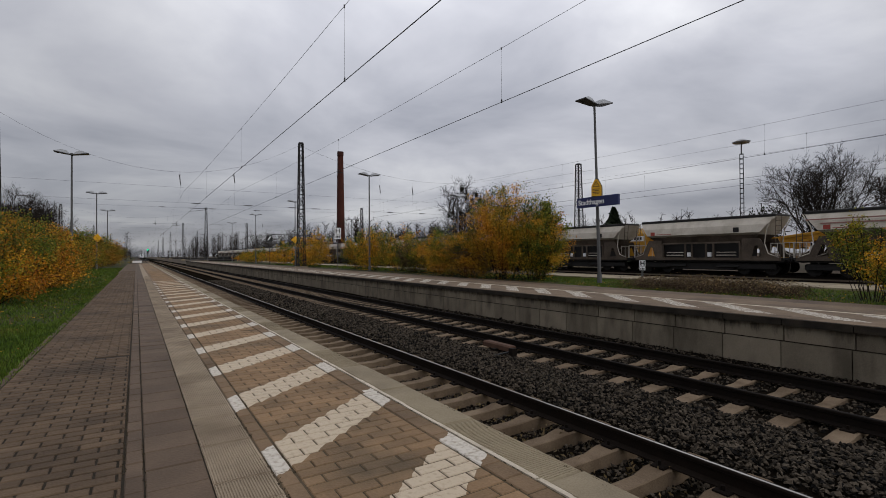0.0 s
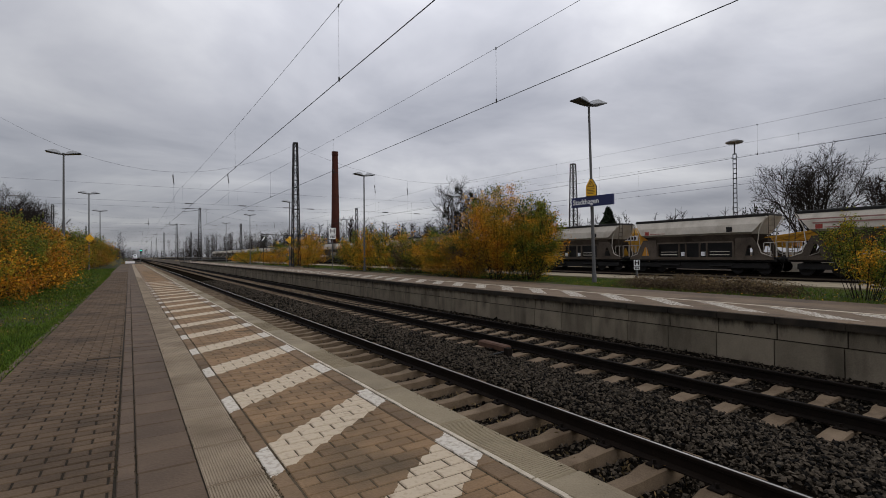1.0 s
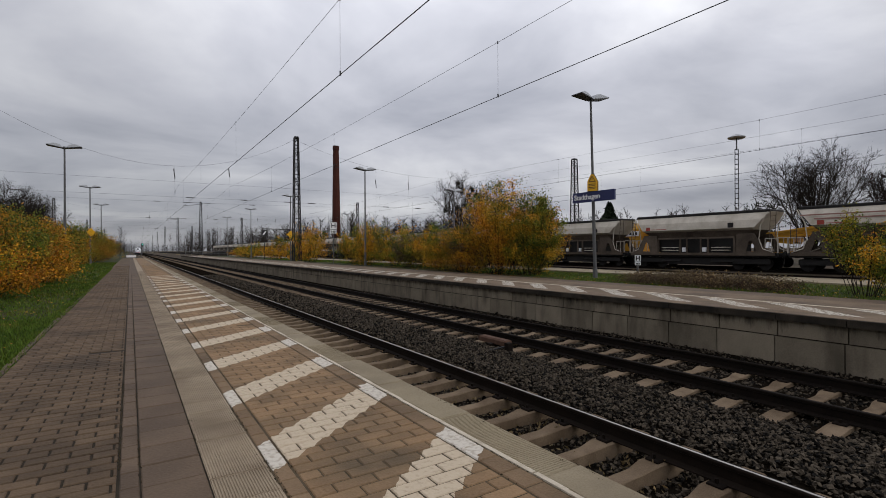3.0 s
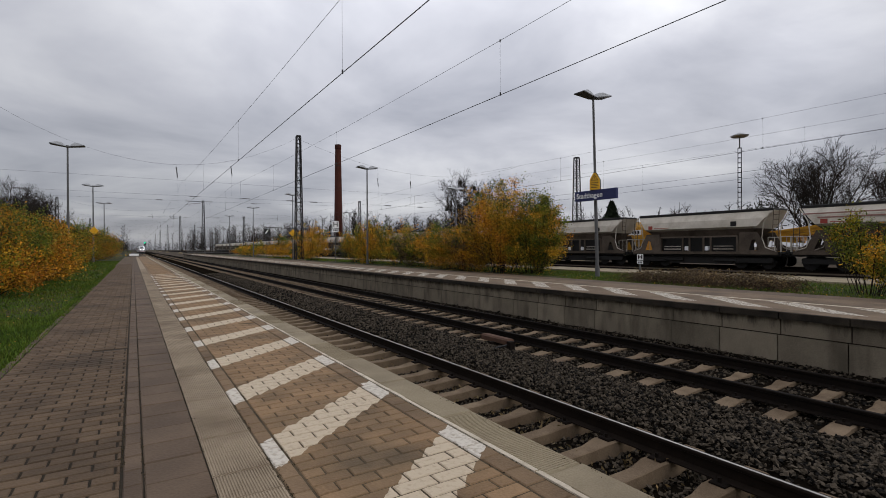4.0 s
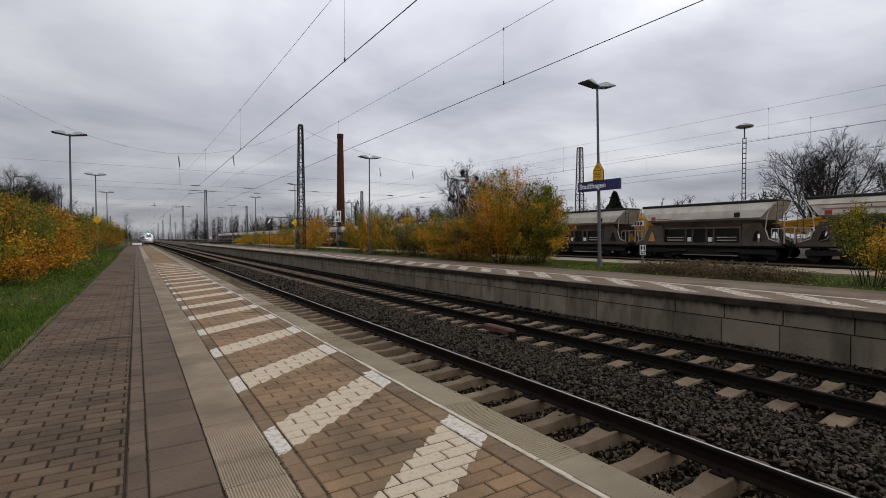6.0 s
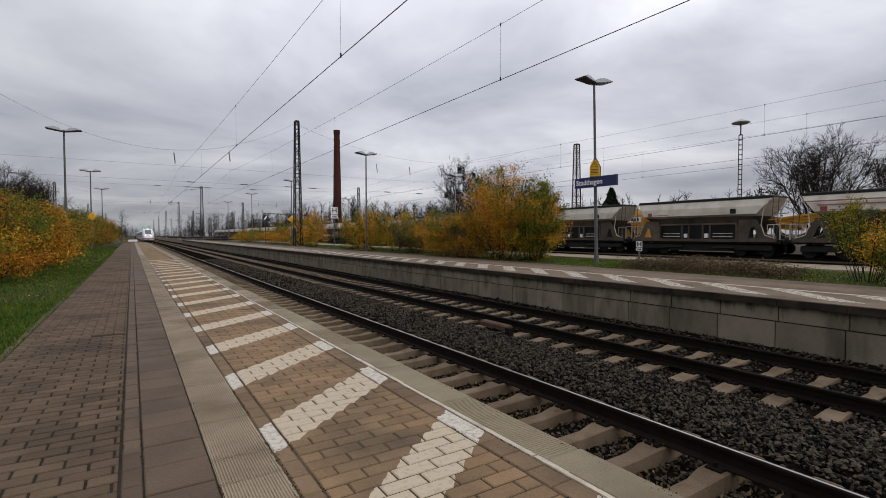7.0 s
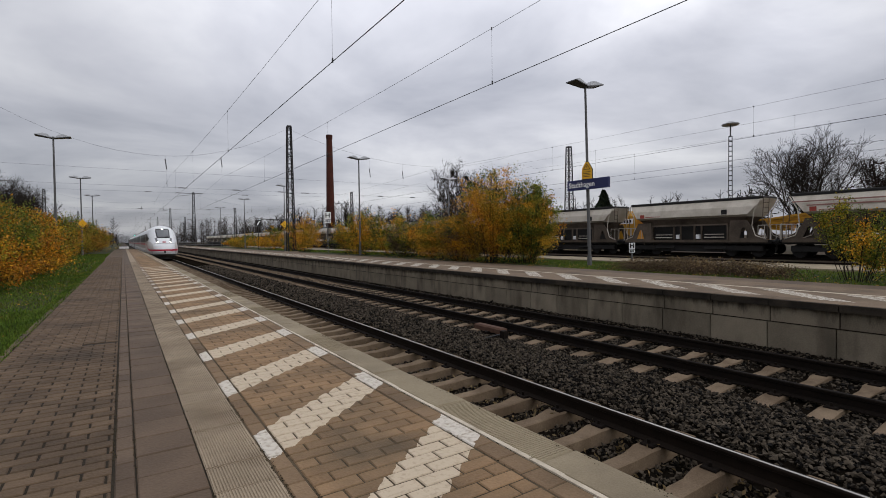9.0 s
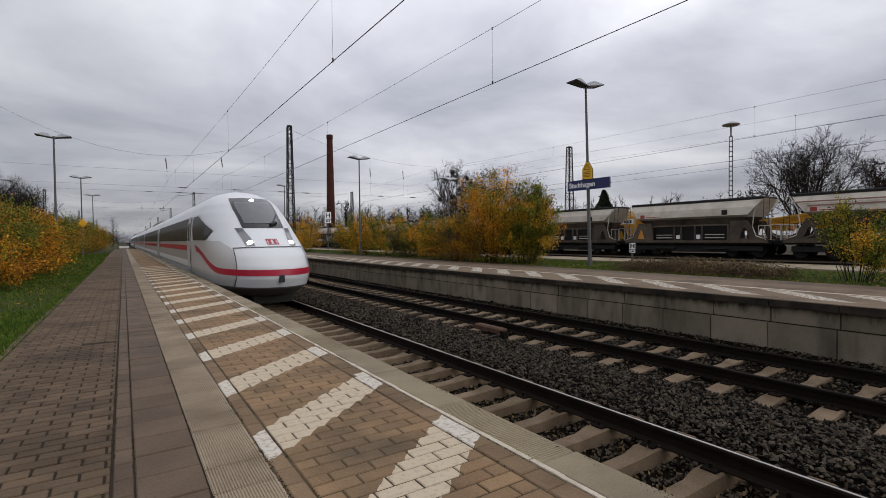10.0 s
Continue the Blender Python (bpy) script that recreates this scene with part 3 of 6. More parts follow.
def build_platform():
    p = thing("platform_near", "paved station platform with white hatching along the edge", "platform", kind="structure")
    base = Geo()
    base.box(-1.10, 0.60, -8, PLATFORM_END, -1.3, -0.0075)
    base.box(1.72, EDGE - 0.06, -8, PLATFORM_END, -1.3, -0.16)
    part("bedding", base, M["joint"], p)
    part("sand_bedding", Geo().box(0.60, 1.72, -8, PLATFORM_END, -1.3, -0.0055), M["joint_sand"], p)
    end = PLATFORM_END
    near = 9.2
    # left field of grey-brown pavers, long sides across the platform
    for x0, x1, mat, far, w, off, gap in ((-1.03, -0.075, "paver", "paver_far", 0.206, 0.103, 0.0060), (0.705, 1.575, "field", "field_far", 0.2185, 0.109, 0.0042)):
        cache = {}
        count = 0
        rows = int((near - 1.3) / 0.1)
        for r in range(rows):
            y = 1.3 + 0.1 * r
            x = x0 - (off if r % 2 else 0)
            while x < x1 - 0.02:
                a, b = max(x, x0), min(x + w, x1)
                if b - a > 0.015:
                    kk = round(b - a, 3)
                    if kk not in cache:
                        cache[kk] = Geo().box(gap, kk - gap, gap, 0.1 - gap, -0.06, 0.0, bevel=0.005).mesh("paver", M[mat])
                    if count < 300:
                        part("paver", cache[kk], None, p, at=pose(a, y, random.uniform(-0.0015, 0.0015), random.uniform(-0.5, 0.5), random.uniform(-0.3, 0.3)))
                        yl = y
                        count += 1
                x += w
        ystart = yl + 0.1
        rows = int((45 - ystart) / 0.1)
        part("paver_rest", joined_pavers((x0, x1), w, [ystart + 0.1 * i for i in range(rows)], 0.1, off, gap), M[far], p, kind="stuff")
        part("paver_distance", Geo().box(x0, x1, ystart + 0.1 * rows, end, -0.05, -0.001), M[far], p, kind="stuff")
        yb = 1.3 - 0.1 * 80
        part("paver_behind", joined_pavers((x0, x1), w, [yb + 0.1 * i for i in range(80)], 0.1, off, gap), M[far], p, kind="stuff")
    part("slab_behind", Geo().box(0.022, 0.308, -8, 1.05, -0.05, 0.0), M["slab"], p)
    part("tactile_behind", Geo().box(0.312, 0.60, -8, 1.25, -0.05, 0.0), M["tactile"], p)
    # border columns beside the tan field
    for x0, x1, ln, mat in ((-0.070, 0.020, 0.2, "slab"), (0.605, 0.70, 0.18, "border"), (1.58, 1.715, 0.18, "border"), (-1.10, -1.035, 0.5, "slab")):
        me = Geo().box(0.003, x1 - x0 - 0.003, 0.003, ln - 0.003, -0.08, 0.0, bevel=0.006).mesh("border_stone", M[mat])
        k = 0
        while 1.2 + k * ln < 24:
            part("border_stone", me, None, p, at=pose(x0, 1.2 + k * ln, random.uniform(-0.002, 0.003)))
            k += 1
        part("border_rest", Geo().box(x0, x1, 1.2 + k * ln, end, -0.05, 0.0), M[mat], p)
        part("border_behind", Geo().box(x0, x1, -8, 1.197, -0.05, 0.0), M[mat], p)
    # dark square slabs
    me = Geo().box(0.003, 0.285, 0.003, 0.282, -0.06, 0.0, bevel=0.006).mesh("slab", M["slab"])
    for k in range(100):
        part("slab", me, None, p, at=pose(0.022, 1.05 + 0.285 * k, random.uniform(-0.003, 0.003), random.uniform(-0.4, 0.4)))
    part("slab_rest", Geo().box(0.022, 0.308, 1.05 + 0.285 * 100, end, -0.05, 0.0), M["slab"], p)
    # ribbed guidance slabs, ribs run along the platform
    g = Geo()
    n = 21
    g.box(0.003, 0.287, 0.003, 0.282, -0.06, -0.004)
    for i in range(n):
        a = 0.006 + i * (0.278 / n)
        g.prism([(a, -0.005), (a + 0.0100, -0.005), (a + 0.0078, 0.002), (a + 0.0022, 0.002)], 0.005, 0.28)
    me = g.mesh("tactile_slab", M["tactile"])
    for k in range(110):
        part("tactile_slab", me, None, p, at=pose(0.312, 1.25 + 0.285 * k, random.uniform(-0.002, 0.002)))
    part("tactile_rest", Geo().box(0.312, 0.60, 1.25 + 0.285 * 110, end, -0.05, 0.0), M["tactile"], p)
    # painted line and edge slabs
    g = Geo()
    k = 0
    rr = random.Random(4)
    ya = -2.0
    while ya < end:
        ln = rr.uniform(0.2, 0.5)
        w0 = rr.uniform(-0.004, 0.004)
        g.box(1.722 + w0, 1.748 + rr.uniform(-0.005, 0.004), ya, ya + ln - rr.choice((0, 0, 0, 0.012)), -0.02, 0.003)
        ya += ln
    part("edge_line", g, M["white_line"], p)
    g = Geo()
    g.box(0.0, EDGE - 1.752, 0.006, 0.988, -0.14, -0.002, bevel=0.012)
    plain = g.mesh("edge_slab", M["edge"])
    g2 = Geo()
    g2.box(0.0, EDGE - 1.752, 0.006, 0.988, -0.14, -0.005, bevel=0.012)
    for i in range(48):
        y = 0.03 + i * 0.0197
        g2.box(0.012, EDGE - 1.752 - 0.02, y, y + 0.009, -0.01, -0.0015)
    ribbed = g2.mesh("edge_slab_ribbed", M["edge"])
    for k in range(-7, 95):
        y = -1.2 + k * 0.993
        part("edge_slab", ribbed if k % 3 == 0 else plain, None, p, at=pose(1.752, y, random.uniform(-0.003, 0.003)))
    # face wall under the edge
    part("face_wall", Geo().box(EDGE - 0.12, EDGE - 0.05, -8, end, -1.25, -0.145), M["wall_block"], p)
    return p


build_platform()

# ---------------------------------------------------------------- island platform
def build_island():
    p = thing("platform_island", "opposite platform with grey block wall and painted hatching", "platform", kind="structure")
    end = 118.0
    part("fill", Geo().box(FAR_EDGE + 0.12, 21.0, -40, end, -1.3, -0.06), M["grass"], p)
    part("paving", Geo().box(FAR_EDGE + 0.36, 12.6, -40, end, -0.07, 0.012), M["far_paving"], p)
    part("path_strip", Geo().box(12.6, 13.5, -40, end, -0.07, 0.006), M["slab"], p)
    part("inner_line", Geo().box(11.19, 11.30, -40, end, -0.05, 0.016), M["white_line"], p)
    top = Geo().box(-0.024, 0.36, 0.005, 0.993, -0.085, 0.022, bevel=0.012).mesh("coping_slab", [M["far_paving"]])
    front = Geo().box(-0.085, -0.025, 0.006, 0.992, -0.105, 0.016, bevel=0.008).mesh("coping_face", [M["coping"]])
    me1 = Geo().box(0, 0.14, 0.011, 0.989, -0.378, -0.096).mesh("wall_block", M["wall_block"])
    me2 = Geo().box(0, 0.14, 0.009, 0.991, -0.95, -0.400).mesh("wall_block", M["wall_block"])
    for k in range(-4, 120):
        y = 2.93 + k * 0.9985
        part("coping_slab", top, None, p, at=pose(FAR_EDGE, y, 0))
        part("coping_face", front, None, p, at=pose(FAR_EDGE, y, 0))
        part("wall_block", me1, None, p, at=pose(FAR_EDGE + random.uniform(-0.004, 0.004), y, 0))
        part("wall_block", me2, None, p, at=pose(FAR_EDGE - 0.008, y + 0.045, 0))
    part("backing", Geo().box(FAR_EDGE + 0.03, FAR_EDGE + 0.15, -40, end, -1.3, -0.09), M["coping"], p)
    part("rear_paving", Geo().box(18.7, 20.7, -40, end, -0.07, 0.010), M["edge"], p)
    part("rear_edge", Geo().box(20.7, 21.05, -40, end, -1.2, 0.03, bevel=0.02), M["edge"], p)
    return p


build_island()
for cx, nm in ((22.8, "track_yard"), (26.9, "track_yard"), (31.2, "track_yard"), (38.0, "track_siding"), (42.6, "track_siding")):
    build_track(nm, cx, -20, -0.44, "rusty yard track on worn sleepers", 0, (-60, 700))


# ---------------------------------------------------------------- lamps, masts, wires
def build_lamp(at, label):
    t = thing("platform_lamp", label, "street lamp", at, "lamps along the platforms")
    g = Geo()
    g.tube((0, 0, 0), (0, 0, 0.35), 0.095, 0.095, 10).tube((0, 0, 0.35), (0, 0, 3.2), 0.07, 0.065, 10).tube((0, 0, 3.2), (0, 0, 7.05), 0.055, 0.042, 10)
    part("pole", g, M["galv"], t)
    for s in (-1, 1):
        g = Geo()
        # hood: a shallow pyramid whose rim rises outwards
        a = [(s * 0.04, -0.17, 7.02), (s * 0.80, -0.26, 7.14), (s * 0.80, 0.26, 7.14), (s * 0.04, 0.17, 7.02)]
        b = [(s * 0.24, -0.09, 7.22), (s * 0.46, -0.12, 7.26), (s * 0.46, 0.12, 7.26), (s * 0.24, 0.09, 7.22)]
        g.add(a + b, [(4, 5, 6, 7), (0, 1, 5, 4), (1, 2, 6, 5), (2, 3, 7, 6), (3, 0, 4, 7)])
        hood = part("hood", g, M["lamp_hood"], t, "pale sheet metal hood")
        g = Geo().add([(x, y, z - 0.035) for x, y, z in a] + [(x, y, z - 0.002) for x, y, z in a], [(3, 2, 1, 0), (0, 1, 5, 4), (1, 2, 6, 5), (2, 3, 7, 6), (3, 0, 4, 7), (4, 5, 6, 7)])
        part("diffuser", g, M["lamp_under"], hood, "dark lamp glass")
    part("head", Geo().box(-0.07, 0.07, -0.06, 0.06, 6.98, 7.1, bevel=0.02), M["galv"], t)
    return t


lamp = build_lamp(pose(15.44, 12.82, 0, 0, -1.7, 0), "tall twin-headed platform lamp on a grey steel pole")
lamp["label"] = "tall twin-headed lamp carrying the blue station sign"
other = None
for x, y in [(14.55, 33.1), (14.75, 53.6), (14.6, 73.6), (14.6, 94.0), (-3.12, 34.6), (-3.12, 55.2), (-3.12, 75.5), (27.3, 68.7), (24.7, 36.4)]:
    c = copy_thing(lamp, pose(x, y, -0.02 if x < 20 else -0.6, 0, 0, random.uniform(-3, 3)))
    c["label"] = "tall twin-headed platform lamp on a grey steel pole"


def lattice(g, x, y, z0, z1, w0, w1, steps, r=0.03, rb=0.018, braced=True):
    c = []
    for k in range(steps + 1):
        u = k / steps
        w, z = w0 + (w1 - w0) * u, z0 + (z1 - z0) * u
        c.append([(x + sx * w, y + sy * w, z) for sx, sy in ((-1, -1), (1, -1), (1, 1), (-1, 1))])
    for i in range(4):
        g.tube(c[0][i], c[-1][i], r, r, 4)
    for k in range(steps):
        for i in range(4):
            j = (i + 1) % 4
            p, q = (c[k][i], c[k + 1][j]) if k % 2 else (c[k][j], c[k + 1][i])
            if braced:
                g.tube(p, q, rb, rb, 3, 0, False)
            g.tube(c[k + 1][i], c[k + 1][j], rb, rb, 3, 0, False)
    return g


def build_mast(x, y, z0, height, w=0.36, label="dark steel lattice mast of the overhead line", steps=17):
    t = thing("catenary_mast", label, "lattice mast", pose(x, y, z0), "overhead line masts")
    part("lattice_shaft", lattice(Geo(), 0, 0, 0, height, w, w * 0.5, steps, 0.066, 0.034), M["dark_steel"], t)
    part("base", Geo().box(-w - 0.2, w + 0.2, -w - 0.2, w + 0.2, -0.3, 0.15, bevel=0.05), M["edge"], t)
    part("mast_head", Geo().box(-w * 0.55, w * 0.55, -w * 0.55, w * 0.55, height - 0.05, height + 0.1), M["dark_steel"], t)
    return t


def insulator(g, p, q, r=0.06, n=7):
    p, q = Vector(p), Vector(q)
    for k in range(n):
        a, b = p.lerp(q, k / n), p.lerp(q, (k + 0.6) / n)
        g.tube(a, b, r, r * 0.6, 7)
    g.tube(p, q, r * 0.35, r * 0.35, 5)
    return g


MASTS = [(14.0, 48.7, 12.5), (14.0, 127.0, 12.6), (13.6, 188.0, 12.4), (13.6, 260.0, 12.4), (13.6, 335.0, 12.4), (13.6, 410.0, 12.4)]
for x, y, h in MASTS:
    m_ = build_mast(x, y, -0.1, h)
for x, y, h in [(-14.2, 136.6, 13.0), (-9.0, 48.7, 12.5), (-13.0, 215.0, 12.5), (-11.0, 300.0, 12.5)]:
    build_mast(x, y, -0.2, h)
build_mast(46.0, 41.3, -0.6, 12.7, 0.46, steps=18)
build_mast(46.1, 109.4, -0.6, 13.0, 0.42)
build_mast(30.0, 165.0, -0.6, 12.0)
build_mast(22.0, 230.0, -0.6, 12.0)


def tower_lamp():
    t = thing("yard_light_tower", "slim lattice tower with one wide yard lamp", "light tower", pose(46.0, 22.3, -0.6, 0, 0, 26))
    part("tower", lattice(Geo(), 0, 0, 0, 10.6, 0.15, 0.13, 24, 0.045, 0.028, False), M["dark_steel"], t)
    part("pole", Geo().tube((0, 0, 10.6), (0, 0, 11.6), 0.06), M["galv"], t)
    part("hood", Geo().tube((0, 0, 11.6), (0, 0, 11.7), 0.66, 0.74, 12).tube((0, 0, 11.7), (0, 0, 11.96), 0.74, 0.15, 12), M["lamp_hood"], t)


tower_lamp()


def wire_pair(x, contact, low, spans, label, stagger=0.12):
    t = thing("overhead_wire", label, "overhead wire", kind="structure")
    g, d = Geo(), Geo()
    for (ya, yb) in spans:
        mid, half = (ya + yb) / 2, (yb - ya) / 2
        n = 14 if ya < 60 else 6
        pts = [(x, ya + (yb - ya) * k / n, low + 0.00045 * (ya + (yb - ya) * k / n - mid) ** 2) for k in range(n + 1)]
        g.line(pts, 0.0048 if ya < 60 else 0.010)
        g.line([(x, ya, contact), (x, yb, contact)], 0.0085 if ya < 60 else 0.013)
        k = 0
        y = ya + 4.0
        while y < yb - 2:
            z = low + 0.00045 * (y - mid) ** 2
            d.tube((x, y, contact), (x, y, z), 0.003, n=3)
            d.tube((x, y, contact - 0.02), (x, y, contact + 0.07), 0.018, n=4)
            d.tube((x, y, z - 0.04), (x, y, z + 0.03), 0.016, n=4)
            y += 11.7
    part("contact_wire", g, M["wire"], t)
    part("dropper", d, M["wire"], t)
    return t


SPANS = [(-29.6, 48.7), (48.7, 127.0), (127.0, 188.0), (188.0, 260.0), (260.0, 335.0), (335.0, 410.0), (410.0, 700.0)]
wire_pair(T1, 4.77, 6.33, SPANS, "thin contact wire with droppers over the track")
wire_pair(T2, 5.01, 6.38, SPANS, "thin contact wire with droppers over the track")
wire_pair(22.8, 5.36, 6.62, [(-29, 32.3), (32.3, 110), (110, 190), (190, 400)], "thin contact wire over the yard")
wire_pair(26.9, 5.05, 6.77, [(-29, 32.3), (32.3, 110), (110, 190), (190, 400)], "thin contact wire over the yard")
wire_pair(31.2, 5.25, 6.9, [(-29, 32.3), (32.3, 110), (110, 190), (190, 400)], "thin contact wire over the yard")


def cross_span(y, xl, xr, ztop, tracks, zlow, drop=2.6):
    t = thing("cross_span", "cross-span wires with hanging insulators between the masts", "overhead wire", kind="structure")
    g = Geo()
    n = 16
    mid = (xl + xr) / 2
    sag = lambda x: ztop - drop * (1 - ((x - mid) / (xr - mid)) ** 2)
    g.line([(xl + (xr - xl) * k / n, y, sag(xl + (xr - xl) * k / n)) for k in range(n + 1)], 0.009)
    g.line([(xl, y, zlow + 1.35), (xr, y, zlow + 1.35)], 0.007)
    g.line([(xl, y, zlow), (xr, y, zlow)], 0.007)
    for x in tracks:
        g.tube((x, y, sag(x)), (x, y, zlow), 0.004, n=3)
    part("span_wire", g, M["wire"], t)
    for x in tracks:
        part("insulator", insulator(Geo(), (x - 0.06, y, min(sag(x), zlow + 3.2) - 0.25), (x + 0.04, y, min(sag(x), zlow + 3.2) - 1.15)), M["insulator"], t)
        part("insulator", insulator(Geo(), (x + 0.9, y, zlow), (x + 1.6, y, zlow)), M["insulator"], t)
    for x in (xl + 1.2, xr - 1.2):
        part("insulator", insulator(Geo(), (x, y, zlow), (x + 0.8, y, zlow)), M["insulator"], t)
    return t


cross_span(48.7, -9.0, 14.0, 12.3, (T1 - 0.35, T2 - 0.05), 5.9, 3.7)
cross_span(127.0, -14.2, 14.0, 12.3, (T1, T2), 6.2)
cross_span(48.9, 14.0, 44.0, 12.2, (22.8, 26.9, 31.2), 5.9)
cross_span(127.3, 14.0, 46.0, 12.2, (22.8, 26.9, 31.2), 6.2)
cross_span(188.0, -13.0, 13.6, 12.0, (T1, T2), 6.2)

def feeder_arm(x, y, z):
    t = thing("feeder_line", "feeder wire with dark insulators on the mast head", "overhead wire", kind="structure")
    part("feeder_wire", Geo().line([(-14, y, z), (x, y, z), (46, y, z + 0.4)], 0.014), M["wire"], t)
    part("mast_bracket", Geo().tube((x - 3.2, y, z), (x + 0.4, y, z), 0.06).tube((x - 3.4, y, z - 0.75), (x, y, z - 0.25), 0.04), M["dark_steel"], t)
    for xx in (5.0, 15.3, 25.4, 11.0):
        part("insulator", insulator(Geo(), (xx - 0.7, y, z + 0.03), (xx + 0.7, y, z + 0.03), 0.11, 8), M["insulator"], t)
    return t


feeder_arm(14.0, 126.6, 12.3)
feeder_arm(13.6, 187.6, 12.1)

# ---------------------------------------------------------------- signs
def words(text, size, mat, parent, at, name="lettering", bold=0.0):
    cu = bpy.data.curves.new(name, "FONT")
    cu.body, cu.size, cu.extrude, cu.offset = text, size, 0.003, bold
    cu.align_x, cu.align_y = "CENTER", "CENTER"
    tmp = new(name, cu)
    me = bpy.data.meshes.new_from_object(tmp.evaluated_get(bpy.context.evaluated_depsgraph_get()))
    bpy.data.objects.remove(tmp)
    me.materials.clear(); me.materials.append(mat)
    ob = new(name, me)
    ob.parent = parent
    ob.matrix_basis = at
    return ob


def station_sign():
    # board turned towards the near platform, mounted on the lamp pole
    t = thing("station_sign", "dark blue station name sign with white lettering", "sign", pose(15.17, 12.66, 3.18, 0, 0, -88))
    part("board", Geo().box(-0.97, 0.97, -0.05, 0.05, -0.20, 0.20, bevel=0.01), M["blue"], t)
    words("Stadthagen", 0.285, M["white"], t, pose(-0.27, -0.056, -0.005, 90, 0, 0), bold=0.004)
    for z in (-0.12, 0.12):
        part("clamp", Geo().box(-0.12, 0.12, 0.05, 0.16, z - 0.03, z + 0.03, bevel=0.01), M["galv"], t)
    return t


def warning_box():
    t = thing("warning_sign", "yellow gabled warning board with black triangle", "sign", pose(15.24, 12.74, 3.39, 0, 0, -58))
    pts = [(-0.18, 0.0), (0.18, 0.0), (0.18, 0.38), (0.05, 0.64), (-0.05, 0.64), (-0.18, 0.38)]
    g = Geo().prism(pts, -0.20, -0.08)
    part("board", g, M["yellow"], t)
    g = Geo().prism([(-0.20, -0.01), (0.20, -0.01), (0.20, 0.385), (0.06, 0.67), (-0.06, 0.67), (-0.20, 0.385)], -0.08, 0.06)
    part("casing", g, M["dark_steel"], t)
    g = Geo()
    tri = [Vector((-0.12, -0.204, 0.36)), Vector((0.12, -0.204, 0.36)), Vector((0, -0.204, 0.57))]
    for a, b in zip(tri, tri[1:] + tri[:1]):
        g.tube(a, b, 0.012, n=4)
    g.tube((0, -0.204, 0.42), (0, -0.204, 0.49), 0.012, n=4)
    part("triangle", g, M["black"], t)
    g = Geo()
    for k in range(4):
        g.box(-0.14, 0.14 - 0.05 * (k % 2), -0.206, -0.199, 0.25 - k * 0.06, 0.27 - k * 0.06)
    part("lettering", g, M["black"], t)
    return t


station_sign()
warning_box()


def halt_sign(at, height, s, label):
    t = thing("halt_sign", label, "sign", at)
    part("post", Geo().tube((0, 0, -0.05), (0, 0, height), 0.04, n=8), M["galv"], t)
    b = part("board", Geo().box(-0.28 * s, 0.28 * s, -0.06, -0.035, height - 0.62 * s, height, bevel=0.005), M["white"], t)
    part("rim", Geo().box(-0.30 * s, 0.30 * s, -0.034, -0.02, height - 0.64 * s, height + 0.02 * s), M["black"], t)
    words("H", 0.62 * s, M["black"], b, pose(0, -0.064, height - 0.31 * s, 90, 0, 0), bold=0.01)
    lo = part("lower_plate", Geo().box(-0.27 * s, 0.27 * s, -0.06, -0.035, height - 0.98 * s, height - 0.68 * s, bevel=0.005), M["white"], t)
    g = Geo()
    for k in range(3):
        g.box((-0.2 + 0.14 * k) * s, (-0.1 + 0.14 * k) * s, -0.066, -0.059, height - 0.92 * s, height - 0.74 * s)
    part("lettering", g, M["black"], lo)
    return t


halt_sign(pose(15.25, 41.7, 0, 0, 0, -10), 3.6, 1.0, "white halt board with black H on a grey post")
halt_sign(pose(17.97, 12.7, 0, 0, 0, -45), 0.85, 0.42, "small white halt board with black H near the grass")


def yellow_plate(x, y, z, w, h, label):
    t = thing("yellow_sign", label, "sign", pose(x, y, z, 0, 0, -10))
    part("plate", Geo().prism([(-w, 0), (0, -h), (w, 0), (0, h)], -0.02, 0.02), M["yellow"], t)
    part("bracket", Geo().box(-0.05, 0.05, 0.02, 0.10, -0.1, 0.1), M["galv"], t)


yellow_plate(-3.06, 55.08, 2.9, 0.36, 0.40, "yellow diamond sign on a lamp pole")
yellow_plate(14.7, 53.4, 2.85, 0.42, 0.42, "yellow sign on a lamp pole")


def route_board(x, y, h):
    t = thing("route_board", "black square board with white slanting bar on a post", "railway sign", pose(x, y, -0.03, 0, 0, -12))
    part("post", Geo().tube((0, 0, 0), (0, 0, h - 0.1), 0.045, n=8), M["dark_steel"], t)
    b = part("board", Geo().box(-0.36, 0.36, -0.07, -0.03, h - 0.4, h + 0.38, bevel=0.01), M["black"], t)
    part("slanting_bar", Geo().add([(-0.22, -0.078, h - 0.26), (-0.08, -0.078, h - 0.26), (0.24, -0.078, h + 0.24), (0.10, -0.078, h + 0.24), (-0.22, -0.068, h - 0.26), (-0.08, -0.068, h - 0.26), (0.24, -0.068, h + 0.24), (0.10, -0.068, h + 0.24)], [(0, 1, 2, 3), (0, 4, 5, 1), (2, 6, 7, 3), (1, 5, 6, 2), (3, 7, 4, 0)]), M["white"], b, "white slanting bar")
    part("cross_bar", Geo().tube((-0.3, 0, h + 0.55), (9.0, 8.0, h + 0.55), 0.05, n=6), M["dark_steel"], t)


route_board(14.5, 64.8, 3.4)


